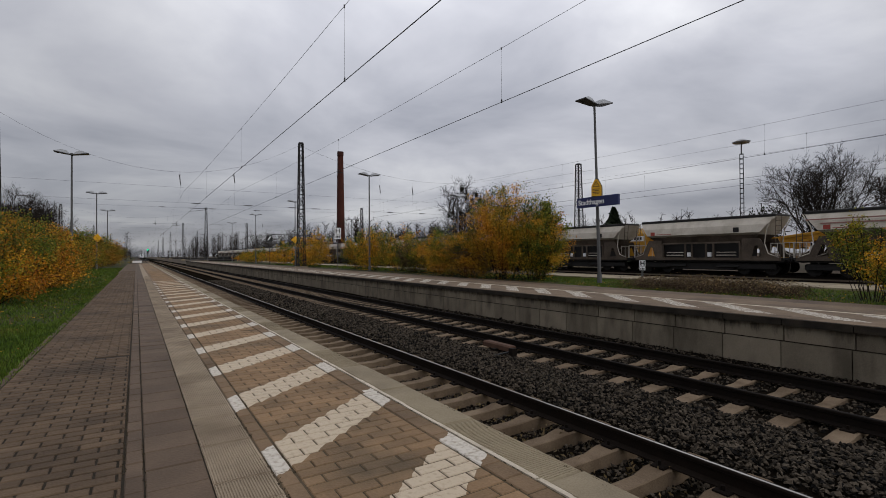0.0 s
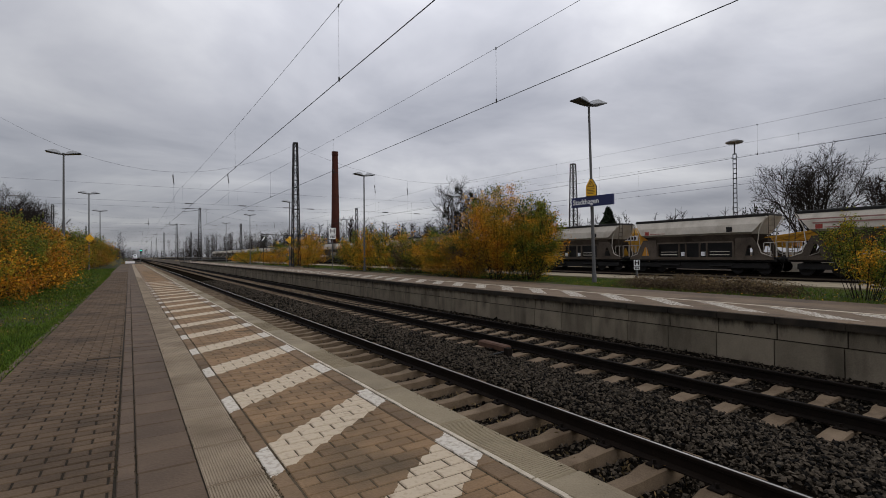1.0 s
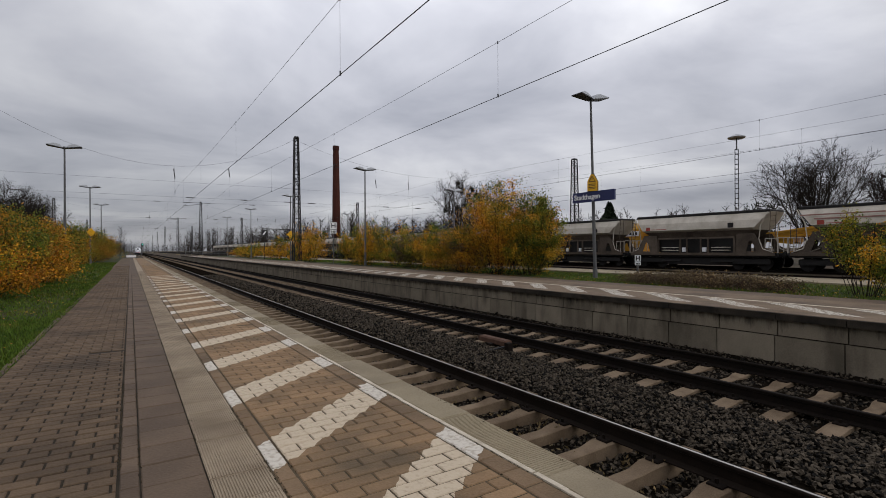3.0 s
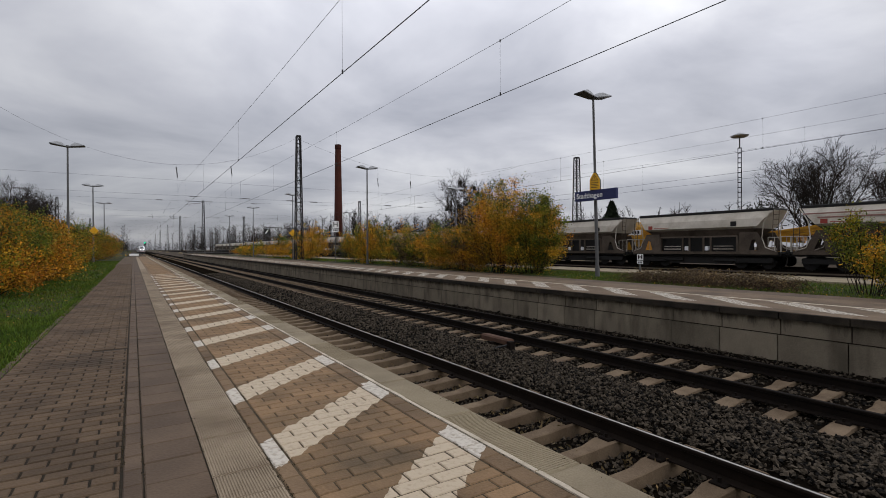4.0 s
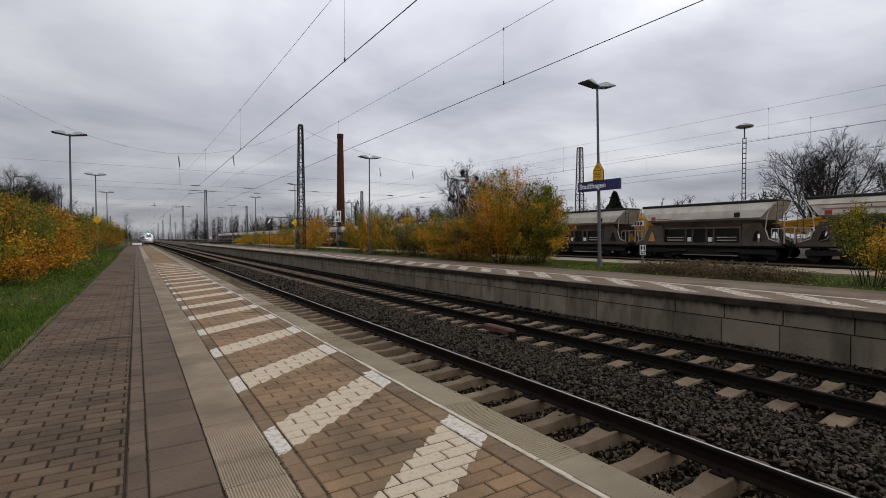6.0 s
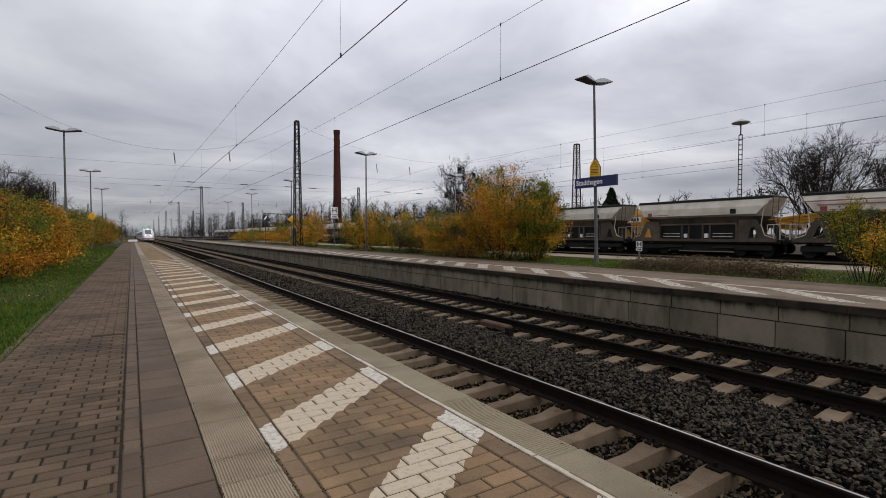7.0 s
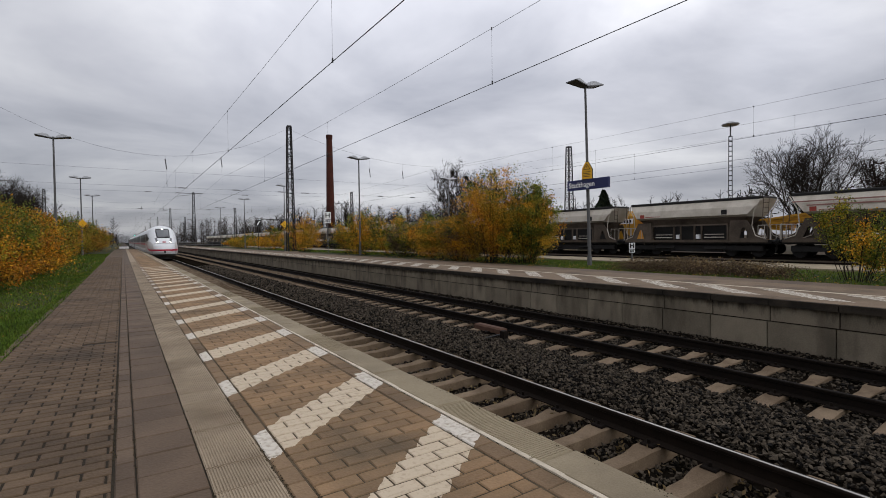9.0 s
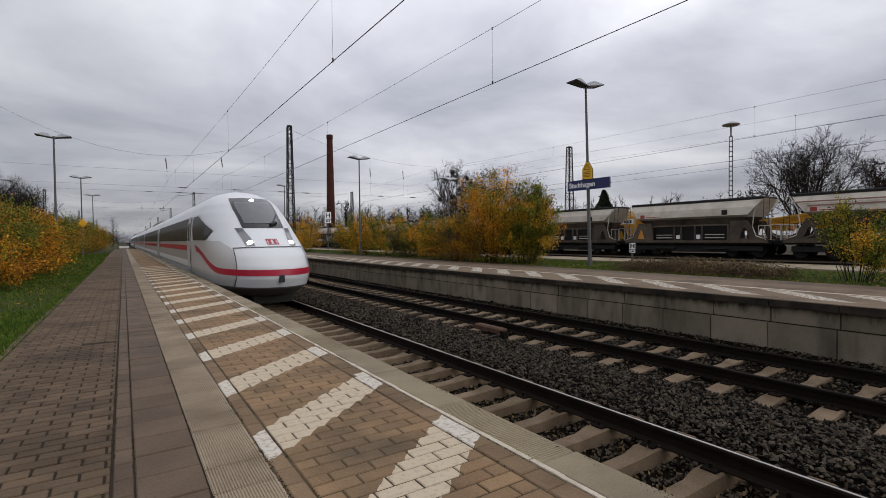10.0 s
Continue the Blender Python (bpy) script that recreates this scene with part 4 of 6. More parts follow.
def far_signal(x, y, h):
    t = thing("light_signal", "tall signal post with a lit green aspect", "railway signal", pose(x, y, -0.9))
    part("post", Geo().tube((0, 0, 0), (0, 0, h), 0.12, n=8), M["dark_steel"], t)
    part("screen", Geo().box(-0.5, 0.5, -0.12, 0.12, h - 1.6, h + 0.2, bevel=0.03), M["black"], t)
    part("lens", Geo().tube((0, -0.125, h - 0.4), (0, -0.16, h - 0.4), 0.2, n=12), M["green_light"], t, "glowing green lens")


far_signal(5.6, 320.0, 6.0)


# ---------------------------------------------------------------- train
BODY_LOW, BODY_HIGH = -0.42, 3.02


def lerp_table(tab, v):
    for (a, p), (b, q) in zip(tab, tab[1:]):
        if v <= b:
            u = (v - a) / (b - a)
            u = min(1, max(0, u))
            return p + (q - p) * u
    return tab[-1][1]


HALF = [(-0.45, 1.20), (-0.2, 1.35), (0.2, 1.42), (1.2, 1.425), (1.7, 1.40), (2.1, 1.33), (2.4, 1.20), (2.65, 1.00), (2.82, 0.74), (2.94, 0.45), (3.02, 0.0)]
NOSE = [(-0.45, 0.75), (-0.2, 0.16), (0.1, 0.0), (0.4, 0.05), (0.7, 0.28), (0.92, 0.62), (1.1, 0.98), (1.55, 1.85), (2.0, 2.65), (2.4, 3.4), (2.65, 4.1), (2.82, 4.8), (2.94, 5.6), (3.02, 7.2)]
ROUND = [(-0.45, 3.2), (0.3, 3.5), (0.9, 3.6), (1.5, 3.4), (2.2, 3.0), (3.02, 1.5)]


def skin(a, z, out=0.0):
    """A point of the nose: a from 0 (middle line) to 1 (side wall), above 1 metres further back along the side."""
    w, s0, ln = lerp_table(HALF, z), lerp_table(NOSE, z), lerp_table(ROUND, z)
    sign = -1 if a < 0 else 1
    a = abs(a)
    if a <= 1:
        t = a * math.pi / 2
        x = w * math.sin(t) ** 0.85
        s = s0 + ln * (1 - math.cos(t) ** 0.9)
    else:
        x, s = w, s0 + ln + (a - 1)
    return Vector((sign * x, s, z))


def skin_out(a, z, out):
    e = 0.01
    p = skin(a, z)
    u = skin(a + e, z) - skin(a - e, z)
    v = skin(a, z + e) - skin(a, z - e)
    n = u.cross(v)
    if n.length < 1e-9:
        return p
    n.normalize()
    if n.y > 0 and abs(a) < 1 or (abs(a) >= 1 and n.x * a < 0):
        n = -n
    return p + n * out


def patch(corner_rows, na, nz, out=0.006):
    """A patch on the skin: rows of (z, a0, a1)."""
    g = Geo()
    v = []
    for j in range(nz + 1):
        u = j / nz * (len(corner_rows) - 1)
        i = min(int(u), len(corner_rows) - 2)
        k = u - i
        z = corner_rows[i][0] * (1 - k) + corner_rows[i + 1][0] * k
        a0 = corner_rows[i][1] * (1 - k) + corner_rows[i + 1][1] * k
        a1 = corner_rows[i][2] * (1 - k) + corner_rows[i + 1][2] * k
        for q in range(na + 1):
            v.append(skin_out(a0 + (a1 - a0) * q / na, z, out))
    f = [(j * (na + 1) + q, j * (na + 1) + q + 1, (j + 1) * (na + 1) + q + 1, (j + 1) * (na + 1) + q) for j in range(nz) for q in range(na)]
    g.add(v, f)
    me = g.mesh("patch", [])
    fix_normals(me)
    return me


def skin_patch(name, mat, parent, rows, na=8, nz=6, out=0.006, label="", smooth=True):
    me = patch(rows, na, nz, out)
    me.materials.append(mat)
    if smooth:
        me.polygons.foreach_set("use_smooth", [True] * len(me.polygons))
    return part(name, me, None, parent, label)


def ribbon(pts, out=0.008):
    """A band on the skin along (a, z, half width)."""
    g = Geo()
    v = []
    for a, z, h in pts:
        v += [skin_out(a, z - h, out), skin_out(a, z + h, out)]
    g.add(v, [(2 * i, 2 * i + 2, 2 * i + 3, 2 * i + 1) for i in range(len(pts) - 1)])
    me = g.mesh("ribbon", [])
    fix_normals(me)
    return me


CAB = 28.6


def build_cab_car(train):
    zs = [-0.16 + (3.02 + 0.16) * k / 46 for k in range(47)]
    ang = [i / 20 for i in range(21)]
    g = Geo()
    v = []
    for z in zs:
        row = [skin(a, z) for a in [-x for x in ang[::-1]] + ang[1:]]
        # the side wall: from the end of the curve to the car's end
        left, right = row[0].copy(), row[-1].copy()
        left.y = right.y = CAB
        ml, mr = row[0].copy(), row[-1].copy()
        ml.y = mr.y = max(9.0, row[0].y)
        v += [left, ml, *row, mr, right]
    n = len(v) // len(zs)
    f = [(j * n + i, j * n + i + 1, (j + 1) * n + i + 1, (j + 1) * n + i) for j in range(len(zs) - 1) for i in range(n - 1)]
    g.add(v, f)
    me = g.mesh("cab_car_body", [M["train_white"]], True)
    fix_normals(me)
    body = part("cab_car_body", me, None, train, "white rounded nose of a fast train")
    # windscreen, lamps, seams and stripe
    skin_patch("windscreen", M["train_glass"], body, [(1.52, -0.245, 0.245), (1.9, -0.265, 0.265), (2.40, -0.33, 0.33), (2.58, -0.36, 0.36)], 14, 10, 0.012, "black glass windscreen")
    skin_patch("glass_pane", M["screen_pane"], body, [(1.66, -0.20, 0.20), (1.9, -0.215, 0.215), (2.34, -0.27, 0.27), (2.42, -0.26, 0.26)], 12, 8, 0.018, "grey reflecting pane")
    for s in (-1, 1):
        # side of the nose darker than its front, shade painted as a panel
        skin_patch("side_panel", M["train_side"], body, [(-0.15, s * 0.525, s * 5.2), (0.1, s * 0.49, s * 5.2), (0.5, s * 0.465, s * 5.2), (0.90, s * 0.462, s * 5.2), (1.14, s * 0.60, s * 5.2)], 80, 14, 0.012, "white side panel toned grey as shade")
        c = skin_patch("lamp_housing", M["lens"], body, [(0.98, s * 0.185, s * 0.29), (1.2, s * 0.195, s * 0.305), (1.52, s * 0.245, s * 0.345)], 5, 6, 0.012, "dark lamp housing")
        g = Geo()
        p = skin_out(s * 0.228, 1.07, 0.015)
        q = skin_out(s * 0.228, 1.07, 0.045)
        g.tube(p, q, 0.085, 0.07, 14)
        part("headlight", g, M["beam"], c, "bright white headlight")
        for k in range(4):
            skin_patch("vent", M["seam"], body, [(1.38, s * (0.245 + 0.02 * k), s * (0.256 + 0.02 * k)), (1.52, s * (0.262 + 0.02 * k), s * (0.273 + 0.02 * k))], 1, 2, 0.016)
    g = Geo()
    g.tube(skin_out(0, 2.48, 0.02), skin_out(0, 2.48, 0.05), 0.08, 0.065, 14)
    part("top_light", g, M["beam"], body, "bright white top light")
    arm = Geo().tube(skin_out(0.08, 1.60, 0.03), skin_out(0.24, 1.98, 0.03), 0.026, n=5).tube(skin_out(0.06, 1.60, 0.04), skin_out(0.14, 1.66, 0.04), 0.055, n=6)
    part("wiper", arm, M["seam"], body)
    seam = [(a / 20, 0.95 - 0.12 * abs(a / 20) ** 2, 0.011) for a in range(-9, 10)]
    me = ribbon(seam, 0.010); me.materials.append(M["seam"]); part("hood_seam", me, None, body)
    for s in (-1, 1):
        skin_patch("nose_seam", M["seam"], body, [(-0.15, s * 0.51, s * 0.518), (0.1, s * 0.475, s * 0.483), (0.5, s * 0.452, s * 0.46), (0.92, s * 0.45, s * 0.457)], 1, 12, 0.010)
    front = [(a / 20, 0.25 + 0.02 * abs(a / 20) ** 2, 0.085) for a in range(-13, 14)]
    me = ribbon(front, 0.020); me.materials.append(M["red"]); me.polygons.foreach_set("use_smooth", [True] * len(me.polygons)); part("red_stripe", me, None, body, "red stripe")
    for s in (-1, 1):
        sweep = []
        for k in range(44):
            a = 0.65 + k * 0.055
            d = skin(a, 0.5).y
            e = min(1, max(0, (d - 1.67) / 3.9))
            e = e * e * (3 - 2 * e)
            sweep.append((s * a, 0.2585 + 0.6165 * e, 0.085 + 0.03 * e))
        me = ribbon(sweep, 0.020); me.materials.append(M["red"]); me.polygons.foreach_set("use_smooth", [True] * len(me.polygons)); part("red_stripe", me, None, body, "red stripe")
    # hull bottom overlaid in dark grey, its shade painted on
    skin_patch("lower_apron", M["apron"], body, [(-0.44, -3.0, 3.0), (-0.30, -3.0, 3.0), (-0.16, -3.0, 3.0)], 60, 8, 0.002, "lower apron darkened as hull shade")
    part("coupler_flap", Geo().box(-0.07, 0.07, -0.03, 0.12, -0.02, 0.19, bevel=0.02), M["seam"], body, "black coupling flap")
    # operator's badge, a plain red frame
    g = Geo()
    for a0, a1, z0, z1 in ((-0.05, 0.05, 1.165, 1.18), (-0.05, 0.05, 1.02, 1.035), (-0.05, -0.043, 1.035, 1.165), (0.043, 0.05, 1.035, 1.165), (-0.03, -0.008, 1.05, 1.15), (0.008, 0.03, 1.05, 1.15)):
        q = [skin_out(a0, z0, 0.014), skin_out(a1, z0, 0.014), skin_out(a1, z1, 0.014), skin_out(a0, z1, 0.014)]
        r = [skin_out(a0, z0, 0.004), skin_out(a1, z0, 0.004), skin_out(a1, z1, 0.004), skin_out(a0, z1, 0.004)]
        g.add(q + r, [(0, 1, 2, 3), (0, 4, 5, 1), (1, 5, 6, 2), (2, 6, 7, 3), (3, 7, 4, 0)])
    part("badge", g, M["red"], body)
    for s in (-1, 1):
        skin_patch("cab_side_window", M["side_glass"], body, [(1.18, s * 0.86, s * 3.2), (1.48, s * 0.66, s * 2.9), (2.04, s * 1.0, s * 2.3)], 24, 12, 0.030, "pointed dark side window")
        car_side(body, s, 7.6, CAB, True)
    g = Geo().box(-0.98, 0.98, 2.4, CAB, -0.66, -0.28)
    part("underframe", g, M["train_under"], body)
    g = Geo()
    g.box(-0.55, 0.55, 0.95, 1.35, -0.68, -0.30, bevel=0.05)
    part("rail_guard", g, M["train_under"], body)
    bogies(body, (4.6, CAB - 4.4))
    return body


def side_x(z):
    return lerp_table(HALF, z)


def side_panel(s, y0, y1, z0, z1, out, g=None, nz=4):
    g = g or Geo()
    v = []
    for k in range(nz + 1):
        z = z0 + (z1 - z0) * k / nz
        x = s * (side_x(z) + out)
        v += [(x, y0, z), (x, y1, z)]
    g.add(v, [(2 * k, 2 * k + 1, 2 * k + 3, 2 * k + 2) for k in range(nz)])
    return g


def car_side(body, s, y0, y1, cab=False):
    y0 += 0.0
    part("red_stripe", side_panel(s, y0 + 0.1, y1 - 0.3, 0.76, 0.99, 0.006), M["red"], body, "red stripe")
    # lower side overlaid in grey in place of its shade and reflection
    part("dusty_sill", side_panel(s, y0 - (2.5 if cab else 0), y1 - 0.02, -0.28, 1.12, 0.003), M["train_grey"], body, "lower side panel with its shade painted in")
    y = y0 + 1.5
    while y < y1 - 3.2:
        part("window", side_panel(s, y, y + 1.75, 1.20, 2.04, 0.022, nz=8), M["side_glass"], body, "dark tinted window")
        y += 1.95
    part("window_band", side_panel(s, y0 + 0.2, y1 - 0.6, 1.14, 2.08, 0.010, nz=8), M["side_glass"], body, "dark window band")
    for yy in (y0 + 0.2, y1 - 1.5):
        d = part("door", side_panel(s, yy, yy + 0.95, -0.30, 2.10, 0.030, nz=8), M["train_side"], body, "grey sliding door")
        part("door_window", side_panel(s, yy + 0.25, yy + 0.70, 1.15, 1.85, 0.040), M["side_glass"], d)


def bogies(body, at):
    for y in at:
        g = Geo()
        for s in (-1, 1):
            g.box(s * 1.02 - 0.09, s * 1.02 + 0.09, y - 1.5, y + 1.5, -0.50, -0.28, bevel=0.04)
        b = part("bogie", g, M["train_under"], body)
        for dy in (-1.25, 1.25):
            w = Geo()
            for s in (-1, 1):
                w.tube((s * 0.70, y + dy, RAIL_TOP + 0.46), (s * 0.83, y + dy, RAIL_TOP + 0.46), 0.455, n=18)
            w.tube((-0.8, y + dy, RAIL_TOP + 0.46), (0.8, y + dy, RAIL_TOP + 0.46), 0.08, n=8)
            part("wheelset", w, M["rail"], b)


def build_coach(train, y0):
    g = Geo()
    prof = []
    for z, w in HALF:
        prof.append((w, z))
    ring = [(w, z) for w, z in prof] + [(-w, z) for w, z in prof[::-1][1:]]
    g.prism(ring, 0.35, 28.4)
    me = g.mesh("coach_body", [M["train_white"]])
    fix_normals(me)
    body = part("coach_body", me, None, train, "white coach with dark window band and red stripe", at=pose(0, y0, 0))
    for s in (-1, 1):
        car_side(body, s, 0.5, 28.3)
    part("underframe", Geo().box(-1.15, 1.15, 0.4, 28.3, -0.66, -0.43), M["train_under"], body)
    part("gangway", Geo().box(-1.0, 1.0, -0.3, 0.36, -0.3, 2.6), M["seam"], body)
    part("roof_unit", Geo().box(-0.8, 0.8, 6, 22, 2.80, 3.06, bevel=0.1), M["train_grey"], body)
    bogies(body, (4.4, 24.0))
    return body


train = thing("high_speed_train", "white high-speed train with red stripe and lit headlights", "train")
build_cab_car(train)
first = build_coach(train, CAB)
for k in range(1, 6):
    copy_thing(first, pose(0, CAB + 28.6 * k, 0))


# ---------------------------------------------------------------- goods wagons
def build_wagon(at, upper, label):
    t = thing("hopper_wagon", label, "freight wagon", at, "goods train in the siding")
    # wagon runs along y, 12.1 m over the buffers, rail at z = 0, side towards -x
    L = 5.25
    up = [(-1.0, 4.10), (-1.36, 3.55), (-1.50, 3.0), (-1.28, 2.86), (1.28, 2.86), (1.50, 3.0), (1.36, 3.55), (1.0, 4.10)]

    def taper(profile, ya, yb, ya2, yb2):
        g = Geo()
        n = len(profile)
        zmin, zmax = min(z for _, z in profile), max(z for _, z in profile)
        v = []
        for (x, z) in profile:
            u = (z - zmin) / (zmax - zmin)
            v.append((x, ya + (ya2 - ya) * u, z))
        for (x, z) in profile:
            u = (z - zmin) / (zmax - zmin)
            v.append((x, yb + (yb2 - yb) * u, z))
        g.add(v, [(i, (i + 1) % n, n + (i + 1) % n, n + i) for i in range(n)] + [tuple(range(n))[::-1], tuple(range(n, 2 * n))])
        me = g.mesh("hopper", [])
        fix_normals(me)
        return me
    me = taper(up, -4.25, 4.25, -L, L); me.materials.append(upper)
    hop = part("hopper", me, None, t, "cream upper hopper with inclined ends")
    me = taper([(-0.72, 1.75), (0.72, 1.75), (1.28, 2.86), (-1.28, 2.86)], -3.0, 3.0, -4.25, 4.25); me.materials.append(M["wagon_low"])
    part("lower_hopper", me, None, t, "grey lower hopper")
    part("roof_cover", Geo().box(-1.06, 1.06, -L + 0.05, L - 0.05, 4.06, 4.26, bevel=0.05), M["wagon_dark"], t, "black rolling roof cover")
    part("side_sill", Geo().box(-1.40, -1.28, -5.6, 5.6, 1.02, 1.22), M["wagon_low"], t)
    part("underframe", Geo().box(-1.25, 1.25, -5.7, 5.7, 0.90, 1.20), M["wagon_dark"], t)
    # end supports: sloping plates with a triangular opening
    for s in (-1, 1):
        for x in (-1.36, 1.30):
            g = Geo()
            ys = lambda y: s * y
            quad = [[(3.05, 1.22), (3.75, 1.22), (3.95, 2.0), (3.15, 2.6)], [(4.5, 1.22), (5.55, 1.22), (4.75, 1.75), (4.3, 2.6), (4.15, 2.1)], [(3.95, 2.0), (4.15, 2.1), (4.3, 2.6), (3.15, 2.6)], [(3.75, 1.22), (4.5, 1.22), (4.45, 1.32), (3.8, 1.32)]]
            for q in quad:
                g.slice_x([(ys(a), z) for a, z in q], x, x + 0.06)
            me = g.mesh("end_plate", [M["wagon_low"]]); fix_normals(me)
            part("end_plate", me, None, t)
            c = Geo().line([(x, ys(5.2), 4.05), (x, ys(4.75), 3.2), (x, ys(4.62), 2.2), (x, ys(4.85), 1.5), (x, ys(5.5), 1.25)], 0.035, 5)
            part("end_stay", c, M["wagon"], t)
        g = Geo()
        for x in (-1.2, -0.4, 0.4, 1.2):
            g.tube((x, s * 5.75, 1.2), (x, s * 5.75, 2.25), 0.028, n=5)
        g.tube((-1.2, s * 5.75, 2.25), (1.2, s * 5.75, 2.25), 0.028, n=5)
        for y in (5.0, 5.4, 5.75):
            g.tube((-1.32, s * y, 1.2), (-1.32, s * y, 2.2), 0.025, n=5)
        g.tube((-1.32, s * 5.0, 2.2), (-1.32, s * 5.75, 2.2), 0.025, n=5)
        part("railing", g, M["wagon"], t)
        g = Geo()
        for y in (5.25, 5.6):
            g.tube((-1.38, s * y, 1.2), (-1.1, s * y, 4.1), 0.024, n=5)
        for k in range(8):
            u = k / 8
            g.tube((-1.38 + 0.28 * u, s * 5.25, 1.3 + 2.8 * u), (-1.38 + 0.28 * u, s * 5.6, 1.3 + 2.8 * u), 0.018, n=4)
        part("ladder", g, M["wagon_low"], t)
        for x in (-0.875, 0.875):
            part("buffer", Geo().tube((x, s * 5.7, 1.06), (x, s * 5.95, 1.06), 0.10, n=8).tube((x, s * 5.95, 1.06), (x, s * 6.02, 1.06), 0.23, n=12), M["wagon_dark"], t)
        g = Geo()
        for y in (s * 3.9 - 0.9, s * 3.9 + 0.9):
            w = part("wheelset", Geo().tube((-0.82, y, 0.46), (-0.70, y, 0.46), 0.46, n=16).tube((0.70, y, 0.46), (0.82, y, 0.46), 0.46, n=16).tube((-1.0, y, 0.46), (1.0, y, 0.46), 0.09, n=8), M["wagon_dark"], t)
        part("bogie_frame", Geo().box(-1.12, -0.98, s * 3.9 - 1.3, s * 3.9 + 1.3, 0.42, 0.80, bevel=0.08).box(0.98, 1.12, s * 3.9 - 1.3, s * 3.9 + 1.3, 0.42, 0.80, bevel=0.08), M["wagon_dark"], t)
    # black box added to stand for the shade under the wagon
    part("brake_gear", Geo().box(-1.05, 1.05, -2.5, 2.5, 0.30, 0.92, bevel=0.1), M["wagon_dark"], t)
    # side bays with posts, dark chutes and pale boxes
    part("bay_beam", Geo().box(-1.40, -1.30, -3.0, 3.0, 2.28, 2.40).box(1.30, 1.40, -3.0, 3.0, 2.28, 2.40), M["wagon_low"], t)
    for y in (-3.0, -1.1, -0.55, 0.55, 1.1, 3.0):
        part("bay_post", Geo().box(-1.40, -1.30, y - 0.06, y + 0.06, 1.2, 2.3), M["wagon_low"], t)
    # black box in place of the shade inside the bays
    part("bay_shade", Geo().box(-1.0, 1.0, -3.05, 3.05, 1.2, 2.3), M["wagon_dark"], t)
    for y in (-0.8, 0.8):
        part("control_box", Geo().box(-1.38, -1.15, y - 0.14, y + 0.14, 1.30, 1.62, bevel=0.02), M["white"], t)
    for y0, y1 in ((-2.7, -1.3), (1.3, 2.7)):
        part("chute_lever", Geo().tube((-1.32, y0, 1.40), (-1.32, y1, 1.40), 0.04, n=5).tube((-1.3, y0, 1.62), (-1.3, y1, 1.62), 0.03, n=5), M["wagon"], t)
    for y in (-2.0, 2.0):
        part("discharge_chute", Geo().add([(-1.25, y - 0.8, 0.55), (-1.25, y + 0.8, 0.55), (-0.5, y + 0.9, 1.5), (-0.5, y - 0.9, 1.5), (-1.1, y - 0.8, 0.5), (-1.1, y + 0.8, 0.5)], [(0, 1, 2, 3), (0, 4, 5, 1), (0, 3, 4), (1, 5, 2)]), M["wagon_dark"], t)
    part("badge", Geo().box(-1.505, -1.49, 3.66, 4.04, 3.02, 3.30).box(-1.505, -1.49, 2.2, 3.55, 3.08, 3.12), M["plate_red"], hop, "small red operator's plate")
    part("data_plate", Geo().box(-1.505, -1.49, -3.0, -2.6, 3.05, 3.4), M["wagon_dark"], hop)
    return t


WAGON_PITCH = 12.1
w1 = build_wagon(pose(38.0, 20.95, -0.44), M["wagon"], "cream and grey bogie hopper wagon with black roof cover")
build_wagon(pose(38.0, 20.95 - WAGON_PITCH, -0.44), M["wagon"], "grey hopper wagon with faded pink stripes")
stripe_owner = [o for o in bpy.data.objects if o.name.startswith("hopper_wagon")][-1]
part("faded_stripe", Geo().box(-1.44, -1.425, -5.0, 5.0, 3.62, 3.70).box(-1.47, -1.45, -3.0, 4.2, 3.36, 3.44), M["wagon_pink"], stripe_owner, "faded pink paint stripe")
for k in range(1, 22):
    copy_thing(w1, pose(38.0, 20.95 + WAGON_PITCH * k, -0.44))


